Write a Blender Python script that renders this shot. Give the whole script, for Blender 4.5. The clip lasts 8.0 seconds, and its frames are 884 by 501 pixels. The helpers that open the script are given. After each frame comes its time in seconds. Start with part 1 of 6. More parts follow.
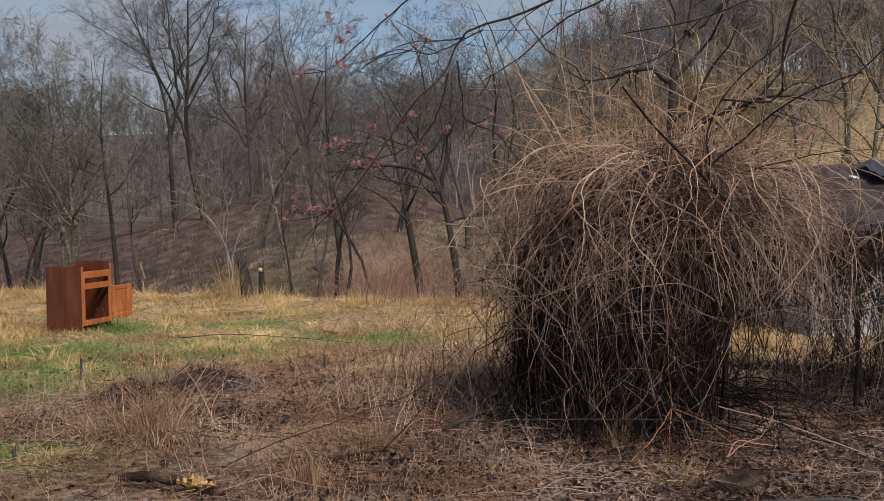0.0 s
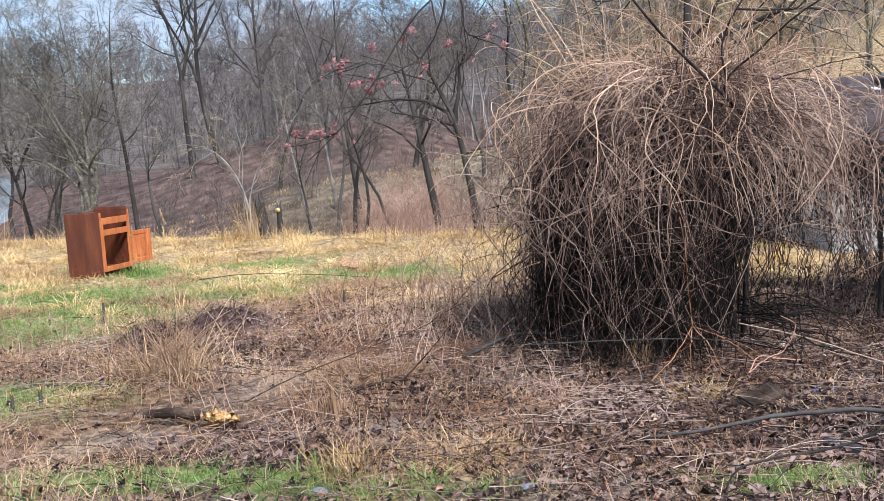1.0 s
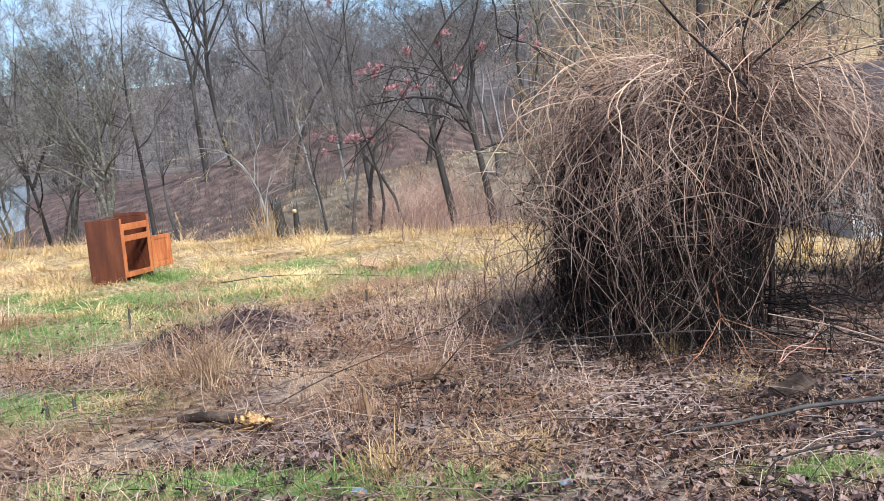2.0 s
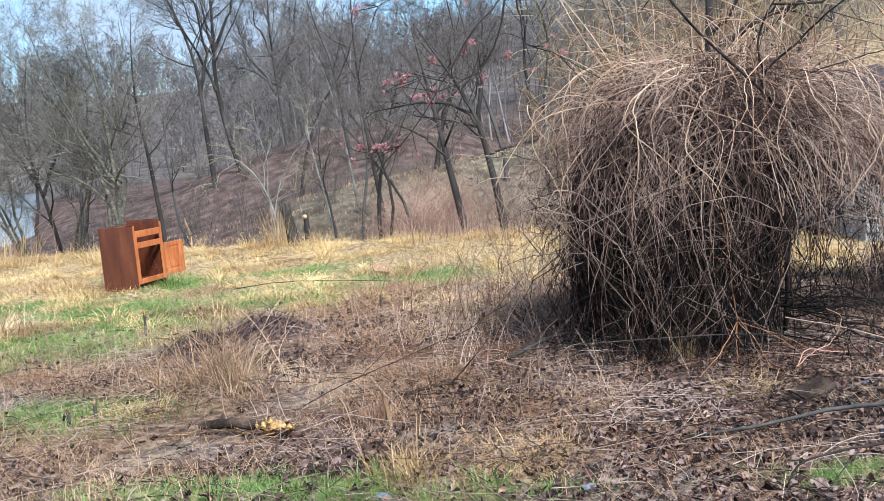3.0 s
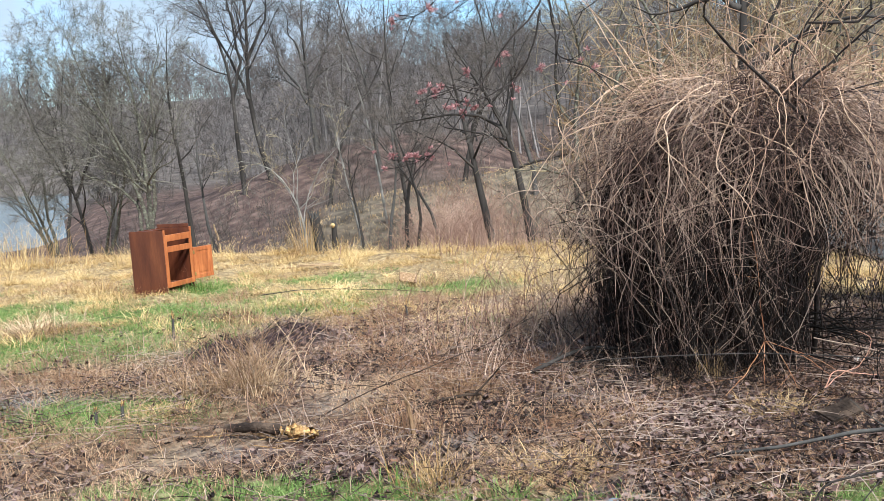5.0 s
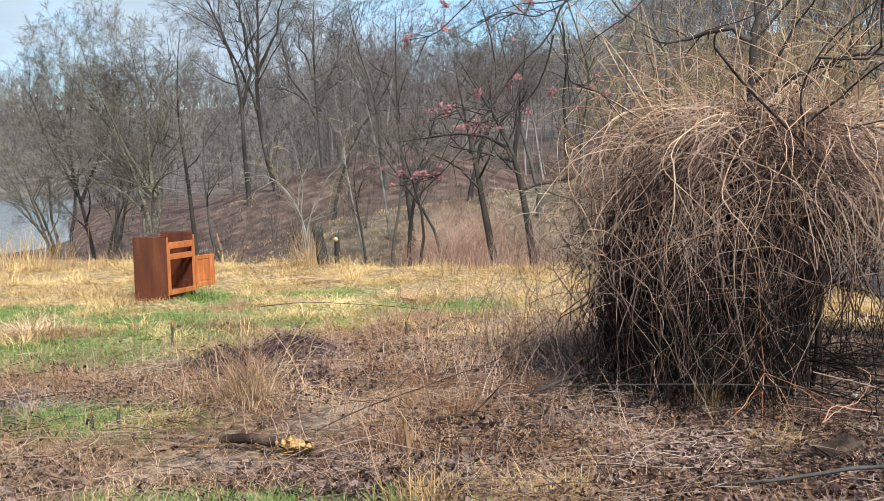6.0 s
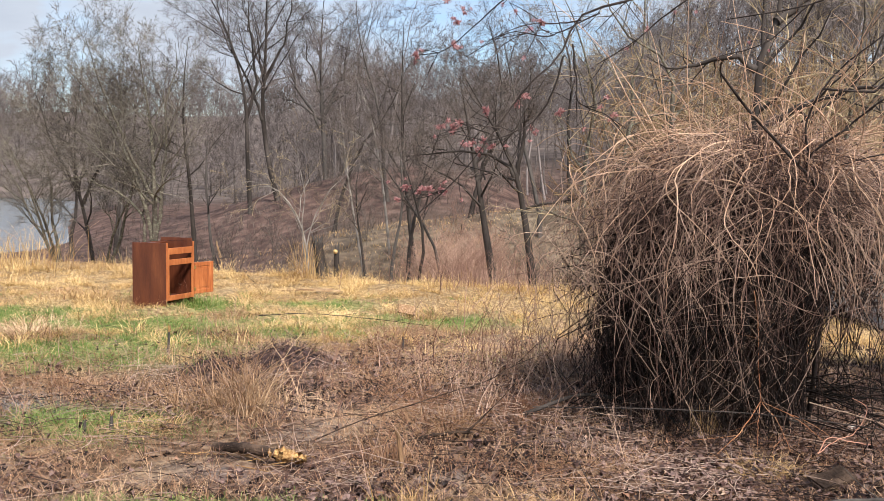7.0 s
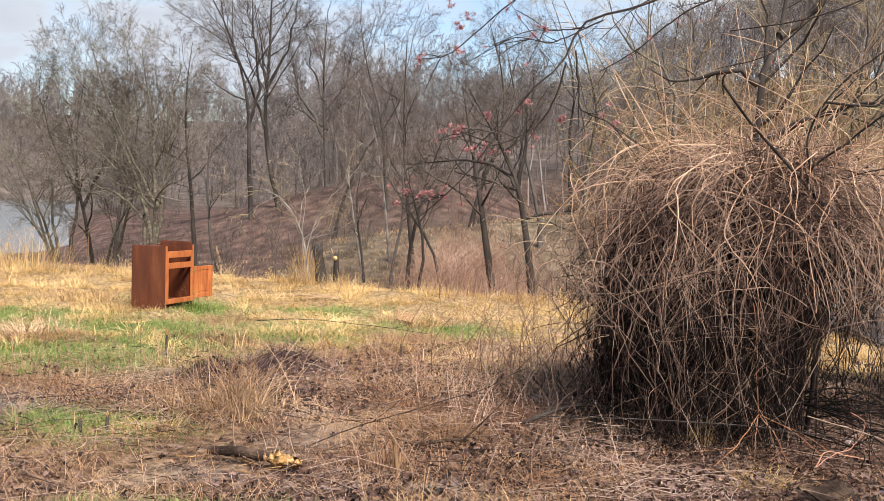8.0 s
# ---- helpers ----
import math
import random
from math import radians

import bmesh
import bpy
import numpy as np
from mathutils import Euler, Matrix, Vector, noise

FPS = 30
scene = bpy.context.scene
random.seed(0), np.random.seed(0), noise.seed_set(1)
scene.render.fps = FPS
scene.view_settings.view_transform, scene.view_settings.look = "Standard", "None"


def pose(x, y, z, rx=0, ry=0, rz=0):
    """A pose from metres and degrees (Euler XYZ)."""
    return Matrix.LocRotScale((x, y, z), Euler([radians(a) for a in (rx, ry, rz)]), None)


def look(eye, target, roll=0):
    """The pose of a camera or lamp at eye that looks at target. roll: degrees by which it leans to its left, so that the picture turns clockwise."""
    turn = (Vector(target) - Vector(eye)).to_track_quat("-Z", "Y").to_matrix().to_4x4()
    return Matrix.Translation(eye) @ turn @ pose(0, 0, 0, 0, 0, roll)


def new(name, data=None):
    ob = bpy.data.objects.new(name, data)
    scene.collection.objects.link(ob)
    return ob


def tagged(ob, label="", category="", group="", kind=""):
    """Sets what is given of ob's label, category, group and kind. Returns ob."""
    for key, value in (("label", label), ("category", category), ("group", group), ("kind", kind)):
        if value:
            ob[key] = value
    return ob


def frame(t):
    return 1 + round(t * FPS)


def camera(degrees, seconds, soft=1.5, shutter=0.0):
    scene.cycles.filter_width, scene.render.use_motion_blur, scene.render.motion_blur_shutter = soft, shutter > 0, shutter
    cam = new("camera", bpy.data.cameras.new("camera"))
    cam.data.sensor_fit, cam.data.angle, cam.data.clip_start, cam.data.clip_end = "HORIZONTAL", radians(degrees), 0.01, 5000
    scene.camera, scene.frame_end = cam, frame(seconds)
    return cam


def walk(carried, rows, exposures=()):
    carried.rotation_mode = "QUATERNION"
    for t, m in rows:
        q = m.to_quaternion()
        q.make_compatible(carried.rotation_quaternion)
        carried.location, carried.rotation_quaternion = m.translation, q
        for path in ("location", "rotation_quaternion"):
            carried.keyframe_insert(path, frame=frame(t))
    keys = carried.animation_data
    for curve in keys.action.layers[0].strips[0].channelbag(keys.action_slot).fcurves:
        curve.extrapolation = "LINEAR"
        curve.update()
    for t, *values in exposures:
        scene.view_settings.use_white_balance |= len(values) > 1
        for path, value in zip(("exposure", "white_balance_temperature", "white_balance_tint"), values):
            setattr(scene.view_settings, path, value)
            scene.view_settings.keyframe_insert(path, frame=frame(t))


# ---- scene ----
cam = camera(51.0, 8.0, soft=0.7)
EXPOSURES = [(0, 0.06, 5950, 8), (0.3, 0.5, 5800, 9), (0.7, 1.0, 5400, 7), (1.5, 1.22, 5150, 5), (3.0, 1.22, 5000, 0), (4.5, 1.22, 5250, -1), (6.0, 1.08, 5550, 0), (6.5, 1.12, 5950, 6), (7.0, 1.0, 6050, 10), (7.5, 1.04, 6200, 10), (8.0, 1.1, 6250, 10)]
PATH = [
    (0, (0.170, 0.240, 1.538), (0.174, 2.234, 1.376), -1.60),
    (0.5, (0.224, 0.292, 1.486), (0.195, 2.273, 1.214), -2.94),
    (1, (0.207, 0.292, 1.480), (0.161, 2.269, 1.182), -4.17),
    (1.5, (0.172, 0.286, 1.489), (0.112, 2.262, 1.182), -5.28),
    (3, (0.055, 0.242, 1.529), (-0.032, 2.218, 1.235), -6.22),
    (3.5, (0.055, 0.236, 1.529), (-0.050, 2.212, 1.239), -6.24),
    (4, (0.054, 0.230, 1.528), (-0.066, 2.206, 1.241), -6.26),
    (4.5, (0.049, 0.224, 1.522), (-0.083, 2.200, 1.244), -5.77),
    (6, (0.036, 0.211, 1.526), (-0.106, 2.193, 1.303), -2.58),
    (6.5, (0.026, 0.204, 1.528), (-0.112, 2.189, 1.324), -1.27),
    (7, (0.024, 0.211, 1.524), (-0.115, 2.197, 1.336), -0.37),
    (7.5, (0.028, 0.218, 1.509), (-0.113, 2.205, 1.334), 0.22),
    (8, (0.025, 0.216, 1.507), (-0.114, 2.204, 1.339), 0.63),
]
walk(cam, [(t, look(eye, target, roll)) for t, eye, target, roll in PATH],
     exposures=EXPOSURES)

# ---- sky and sun: low sun from the right and behind, broken cloud ----
SUN_DIR = Vector((0.38, -0.62, 0.80)).normalized()
sun_elev = math.asin(SUN_DIR.z)
sun_turn = math.atan2(SUN_DIR.x, SUN_DIR.y)
world = bpy.data.worlds.new("world")
scene.world = world
world.use_nodes = True
wn, wl = world.node_tree.nodes, world.node_tree.links
wn.clear()
w_out = wn.new("ShaderNodeOutputWorld")
w_bg = wn.new("ShaderNodeBackground")
w_bg.inputs["Strength"].default_value = 0.085
w_sky = wn.new("ShaderNodeTexSky")
w_sky.sky_type, w_sky.sun_disc = "NISHITA", False
w_sky.sun_elevation, w_sky.sun_rotation = sun_elev, sun_turn
w_sky.air_density, w_sky.dust_density, w_sky.ozone_density = 1.0, 1.0, 2.0
w_co = wn.new("ShaderNodeTexCoord")
w_map = wn.new("ShaderNodeMapping")
w_map.inputs["Scale"].default_value = (1.0, 1.0, 3.2)
w_map.inputs["Location"].default_value = (0.35, 0.2, 0.1)
w_noise = wn.new("ShaderNodeTexNoise")
w_noise.inputs["Scale"].default_value = 2.6
w_noise.inputs["Detail"].default_value = 7
w_noise.inputs["Roughness"].default_value = 0.55
w_ramp = wn.new("ShaderNodeValToRGB")
w_ramp.color_ramp.elements[0].position, w_ramp.color_ramp.elements[1].position = 0.40, 0.56
w_cloud = wn.new("ShaderNodeValToRGB")
w_cloud.color_ramp.elements[0].color = (4.3, 4.5, 4.8, 1)
w_cloud.color_ramp.elements[1].color = (3.2, 3.4, 3.8, 1)
w_cloud.color_ramp.elements[0].position, w_cloud.color_ramp.elements[1].position = 0.5, 0.75
w_mix = wn.new("ShaderNodeMixRGB")
wl.new(w_co.outputs["Generated"], w_map.inputs["Vector"])
wl.new(w_map.outputs["Vector"], w_noise.inputs["Vector"])
wl.new(w_noise.outputs["Fac"], w_ramp.inputs["Fac"])
wl.new(w_noise.outputs["Fac"], w_cloud.inputs["Fac"])
wl.new(w_ramp.outputs["Color"], w_mix.inputs["Fac"])
wl.new(w_sky.outputs["Color"], w_mix.inputs["Color1"])
wl.new(w_cloud.outputs["Color"], w_mix.inputs["Color2"])
wl.new(w_mix.outputs["Color"], w_bg.inputs["Color"])
wl.new(w_bg.outputs["Background"], w_out.inputs["Surface"])

sun_data = bpy.data.lights.new("sun", "SUN")
sun_data.energy, sun_data.angle, sun_data.color = 4.65, radians(11.0), (1.0, 0.885, 0.76)
sun = new("sun", sun_data)
sun.matrix_world = look(SUN_DIR * 200, (0, 0, 0))


# ---- materials ----
def material(name, colours, scale=8.0, rough=0.8, bump=0.3, island=0.0, object_random=0.0, fine=60.0, stretch=(1, 1, 1),
             spots=None, metal=0.0, translucent=0.0, spec=0.12):
    """Noise-mixed colours, a finer grain, bump, and an optional spread of value and hue per piece."""
    m = bpy.data.materials.new(name)
    m.use_nodes = True
    n, l = m.node_tree.nodes, m.node_tree.links
    b = n["Principled BSDF"]
    b.inputs["Roughness"].default_value, b.inputs["Metallic"].default_value = rough, metal
    b.inputs["Specular IOR Level"].default_value = spec
    co = n.new("ShaderNodeTexCoord")
    mp = n.new("ShaderNodeMapping")
    mp.inputs["Scale"].default_value = stretch
    l.new(co.outputs["Object"], mp.inputs["Vector"])
    big = n.new("ShaderNodeTexNoise")
    big.inputs["Scale"].default_value, big.inputs["Detail"].default_value = scale, 5
    small = n.new("ShaderNodeTexNoise")
    small.inputs["Scale"].default_value, small.inputs["Detail"].default_value = fine, 3
    for x in (big, small):
        l.new(mp.outputs["Vector"], x.inputs["Vector"])
    ramp = n.new("ShaderNodeValToRGB")
    e = ramp.color_ramp.elements
    while len(e) < len(colours):
        e.new(0.5)
    for i, c in enumerate(colours):
        e[i].position = 0.3 + 0.4 * i / max(1, len(colours) - 1)
        e[i].color = (*c, 1)
    driver = big.outputs["Fac"]
    if island or object_random:
        add = n.new("ShaderNodeMath")
        add.operation = "MULTIPLY_ADD"
        if island:
            rnd = n.new("ShaderNodeNewGeometry").outputs["Random Per Island"]
        else:
            rnd = n.new("ShaderNodeObjectInfo").outputs["Random"]
        l.new(rnd, add.inputs[0])
        add.inputs[1].default_value = island or object_random
        sub = n.new("ShaderNodeMath")
        sub.operation = "SUBTRACT"
        l.new(big.outputs["Fac"], sub.inputs[0])
        sub.inputs[1].default_value = 0.5 * (island or object_random)
        l.new(sub.outputs[0], add.inputs[2])
        driver = add.outputs[0]
    l.new(driver, ramp.inputs["Fac"])
    grain = n.new("ShaderNodeMapRange")
    grain.inputs["To Min"].default_value, grain.inputs["To Max"].default_value = 0.62, 1.3
    l.new(small.outputs["Fac"], grain.inputs["Value"])
    mul = n.new("ShaderNodeMixRGB")
    mul.blend_type = "MULTIPLY"
    mul.inputs["Fac"].default_value = 1.0
    l.new(ramp.outputs["Color"], mul.inputs["Color1"])
    l.new(grain.outputs["Result"], mul.inputs["Color2"])
    colour = mul.outputs["Color"]
    if spots:
        sp = n.new("ShaderNodeTexNoise")
        sp.inputs["Scale"].default_value, sp.inputs["Detail"].default_value = spots[1], 4
        l.new(co.outputs["Object"], sp.inputs["Vector"])
        sr = n.new("ShaderNodeValToRGB")
        sr.color_ramp.elements[0].position, sr.color_ramp.elements[1].position = spots[2], spots[2] + 0.1
        l.new(sp.outputs["Fac"], sr.inputs["Fac"])
        sm = n.new("ShaderNodeMixRGB")
        l.new(sr.outputs["Color"], sm.inputs["Fac"])
        l.new(colour, sm.inputs["Color1"])
        sm.inputs["Color2"].default_value = (*spots[0], 1)
        colour = sm.outputs["Color"]
    l.new(colour, b.inputs["Base Color"])
    if bump:
        bp = n.new("ShaderNodeBump")
        bp.inputs["Strength"].default_value, bp.inputs["Distance"].default_value = bump, 0.02
        l.new(small.outputs["Fac"], bp.inputs["Height"])
        l.new(bp.outputs["Normal"], b.inputs["Normal"])
    if translucent:
        tr = n.new("ShaderNodeBsdfTranslucent")
        mx = n.new("ShaderNodeMixShader")
        mx.inputs["Fac"].default_value = translucent
        l.new(colour, tr.inputs["Color"])
        l.new(b.outputs["BSDF"], mx.inputs[1])
        l.new(tr.outputs["BSDF"], mx.inputs[2])
        l.new(mx.outputs["Shader"], n["Material Output"].inputs["Surface"])
    return m


BARK = material("bark", [(0.035, 0.031, 0.028), (0.072, 0.064, 0.058), (0.13, 0.116, 0.104)], 1.5, 0.9, 0.6, fine=25, stretch=(1, 1, 0.3))
BARK_DARK = material("dark_bark", [(0.018, 0.015, 0.013), (0.042, 0.035, 0.031), (0.09, 0.077, 0.068)], 2, 0.9, 0.6, fine=30, stretch=(1, 1, 0.3))
WET_BARK = material("wet_bark", [(0.014, 0.009, 0.007), (0.042, 0.028, 0.020), (0.12, 0.08, 0.056)], 9, 0.7, 0.8, fine=60)
BARK_PALE = material("pale_bark", [(0.10, 0.09, 0.078), (0.20, 0.18, 0.16), (0.36, 0.33, 0.29)], 2.5, 0.85, 0.4, fine=18)
BARK_LICHEN = material("lichen_bark", [(0.045, 0.038, 0.03), (0.09, 0.078, 0.062), (0.16, 0.14, 0.11)], 2, 0.9, 0.5, fine=22,
                       spots=((0.17, 0.165, 0.12), 18.0, 0.52))
TWIGS = material("twig_bark", [(0.045, 0.036, 0.031), (0.10, 0.082, 0.072), (0.18, 0.15, 0.13)], 0.6, 0.9, 0, island=0.4, fine=12)
TWIGS_PALE = material("pale_twig_bark", [(0.14, 0.105, 0.065), (0.27, 0.21, 0.13), (0.44, 0.36, 0.22)], 0.8, 0.9, 0, island=0.25, fine=12)
TWIGS_TAWNY = material("tawny_twigs", [(0.10, 0.062, 0.034), (0.20, 0.132, 0.072), (0.36, 0.26, 0.145)], 0.6, 0.9, 0, island=0.35, fine=12)
TWIGS_LICHEN = material("lichened_twigs", [(0.045, 0.038, 0.032), (0.10, 0.086, 0.07), (0.25, 0.225, 0.185)], 0.6, 0.9, 0, island=0.45, fine=12)
# far bark greyed and lightened: aerial haze put into its colour
FAR_BARK_HAZED = material("hazed_far_bark", [(0.06, 0.051, 0.048), (0.128, 0.110, 0.104), (0.215, 0.186, 0.176)], 0.15, 0.95, 0, island=0.4, fine=3)
MAPLE = material("maple_bark", [(0.016, 0.012, 0.011), (0.032, 0.025, 0.022), (0.065, 0.052, 0.046)], 6, 0.75, 0.3, fine=80)
BUDS = material("maple_flowers", [(0.22, 0.07, 0.075), (0.40, 0.17, 0.17), (0.55, 0.33, 0.32)], 20, 0.6, 0.2, island=0.3, fine=120, translucent=0.25)
CANE = material("vine_canes", [(0.032, 0.019, 0.016), (0.145, 0.088, 0.068), (0.43, 0.305, 0.23)], 2.0, 0.7, 0.2, island=0.4, fine=70)
# one kind of cane, twice: sunlit pale for the top, shaded red-brown below
CANE_LIT_PALE = material("lit_pale_canes", [(0.22, 0.13, 0.085), (0.42, 0.27, 0.18), (0.60, 0.42, 0.29)], 3.0, 0.65, 0.2, object_random=0.3, fine=80)
CANE_SHADED_RED = material("shaded_red_brown_canes", [(0.05, 0.03, 0.024), (0.17, 0.105, 0.08), (0.40, 0.285, 0.215)], 3.0, 0.65, 0.2, object_random=0.45, fine=80)
ROOT = material("orange_brown_roots", [(0.20, 0.085, 0.04), (0.36, 0.17, 0.085), (0.50, 0.28, 0.16)], 6.0, 0.7, 0.2, fine=80)
# near-black: the shade inside the thicket is put into the vine colour
CANE_SHADE_DARK = material("dead_vines", [(0.006, 0.005, 0.0045), (0.013, 0.0095, 0.0085), (0.04, 0.028, 0.023)], 2.0, 0.9, 0.2, island=0.35, fine=70)
BRIAR = material("briar_stems", [(0.12, 0.062, 0.045), (0.31, 0.185, 0.135), (0.58, 0.42, 0.32)], 1.0, 0.8, 0, island=0.35, fine=40)
PINK_BRUSH = material("reddish_brush", [(0.14, 0.078, 0.06), (0.27, 0.165, 0.125), (0.44, 0.30, 0.225)], 0.5, 0.85, 0, island=0.3, fine=20)
STRAW = material("dry_grass", [(0.27, 0.16, 0.068), (0.49, 0.33, 0.155), (0.68, 0.50, 0.27)], 0.7, 0.75, 0, island=0.35, fine=9, translucent=0.25)
STRAW_BROWN = material("brown_grass", [(0.13, 0.065, 0.038), (0.33, 0.19, 0.11), (0.57, 0.40, 0.255)], 0.8, 0.8, 0, island=0.35, fine=9, translucent=0.2)
GREEN = material("green_grass", [(0.09, 0.15, 0.034), (0.17, 0.255, 0.062), (0.30, 0.37, 0.13)], 0.8, 0.6, 0, island=0.35, fine=9, translucent=0.3)
WET_TWIGS = material("wet_fallen_twigs", [(0.02, 0.013, 0.011), (0.12, 0.078, 0.062), (0.44, 0.33, 0.265)], 1.0, 0.7, 0, island=0.4, fine=40)
TUSSOCK = material("pinkish_dead_grass", [(0.20, 0.115, 0.065), (0.44, 0.285, 0.165), (0.70, 0.52, 0.34)], 0.8, 0.8, 0, island=0.35, fine=9, translucent=0.2)
STRAW_PALE = material("pale_golden_grass", [(0.32, 0.19, 0.07), (0.58, 0.40, 0.17), (0.78, 0.59, 0.30)], 0.7, 0.75, 0, island=0.35, fine=9, translucent=0.25)
LEAVES = material("dead_leaves", [(0.014, 0.008, 0.007), (0.070, 0.037, 0.031), (0.215, 0.145, 0.125)], 1.0, 0.55, 0.2, island=0.55, fine=30, spec=0.2)
LEAVES_TAN = material("tan_leaves", [(0.16, 0.075, 0.04), (0.24, 0.135, 0.085), (0.34, 0.245, 0.18)], 1.0, 0.55, 0.2, island=0.3, fine=30, spec=0.3)
# side panels: dark stain, its colour further darkened for that face's shade
CABINET_SHADED = material("shaded_stained_oak", [(0.058, 0.016, 0.008), (0.09, 0.026, 0.011), (0.13, 0.04, 0.016)], 3, 0.42, 0.08, fine=30, stretch=(2.5, 2.5, 0.4), spec=0.4)
CABINET_FRONT = material("golden_oak", [(0.26, 0.075, 0.024), (0.37, 0.115, 0.036), (0.47, 0.165, 0.055)], 4, 0.40, 0.08, fine=30, stretch=(5, 5, 0.8), spec=0.4)
CABINET_INSIDE = material("cabinet_inside", [(0.07, 0.024, 0.015), (0.10, 0.036, 0.022), (0.14, 0.052, 0.032)], 3, 0.6, 0.05, fine=30, stretch=(6, 6, 0.6))
BRASS = material("brass_hinge", [(0.55, 0.40, 0.16), (0.65, 0.5, 0.22)], 10, 0.35, 0.1, metal=0.9)
CUT_WOOD = material("fresh_cut_wood", [(0.12, 0.055, 0.024), (0.32, 0.18, 0.07), (0.54, 0.36, 0.15)], 60, 0.7, 0.5, island=0.3, fine=90)
OLD_WOOD = material("weathered_wood", [(0.16, 0.10, 0.055), (0.32, 0.21, 0.115), (0.46, 0.33, 0.19)], 5, 0.85, 0.4, fine=60, stretch=(1, 1, 0.2))
STAKE = material("split_stake_wood", [(0.13, 0.075, 0.04), (0.27, 0.165, 0.09), (0.44, 0.30, 0.18)], 20, 0.85, 0.6, fine=90, stretch=(2, 2, 0.15))
SHINGLE = material("asphalt_shingle", [(0.035, 0.028, 0.03), (0.065, 0.05, 0.05), (0.10, 0.085, 0.08)], 3, 0.95, 0.6, object_random=0.3, fine=160)
WHITE_PAINT = material("peeling_white_paint", [(0.26, 0.25, 0.24), (0.40, 0.39, 0.37), (0.52, 0.51, 0.49)], 2.5, 0.7, 0.2, fine=40,
                       spots=((0.20, 0.18, 0.16), 7.0, 0.62))
RED_PAINT = material("faded_red_paint", [(0.045, 0.013, 0.013), (0.075, 0.022, 0.020), (0.11, 0.038, 0.033)], 5, 0.7, 0.2, fine=50)
TARP = material("dark_plastic", [(0.02, 0.02, 0.025), (0.04, 0.04, 0.05)], 4, 0.35, 0.3, spec=0.4)
FOIL = material("white_plastic", [(0.62, 0.63, 0.66), (0.78, 0.79, 0.82)], 6, 0.4, 0.2, spec=0.4)
BLUE = material("blue_plastic", [(0.05, 0.06, 0.18), (0.10, 0.12, 0.28)], 6, 0.4, 0.1, spec=0.4)
GREY_SCRAP = material("grey_plastic_scrap", [(0.10, 0.125, 0.16), (0.19, 0.22, 0.27)], 6, 0.5, 0.2)
PINK_CORD = material("pink_cord", [(0.42, 0.20, 0.13), (0.58, 0.33, 0.24)], 8, 0.6, 0.1)
YELLOW = material("torn_yellow_wood", [(0.34, 0.22, 0.08), (0.50, 0.35, 0.16)], 8, 0.7, 0.2)
STONE = material("grey_gravel", [(0.09, 0.082, 0.078), (0.17, 0.157, 0.15), (0.27, 0.25, 0.24)], 8, 0.85, 0.4, island=0.3, fine=60)


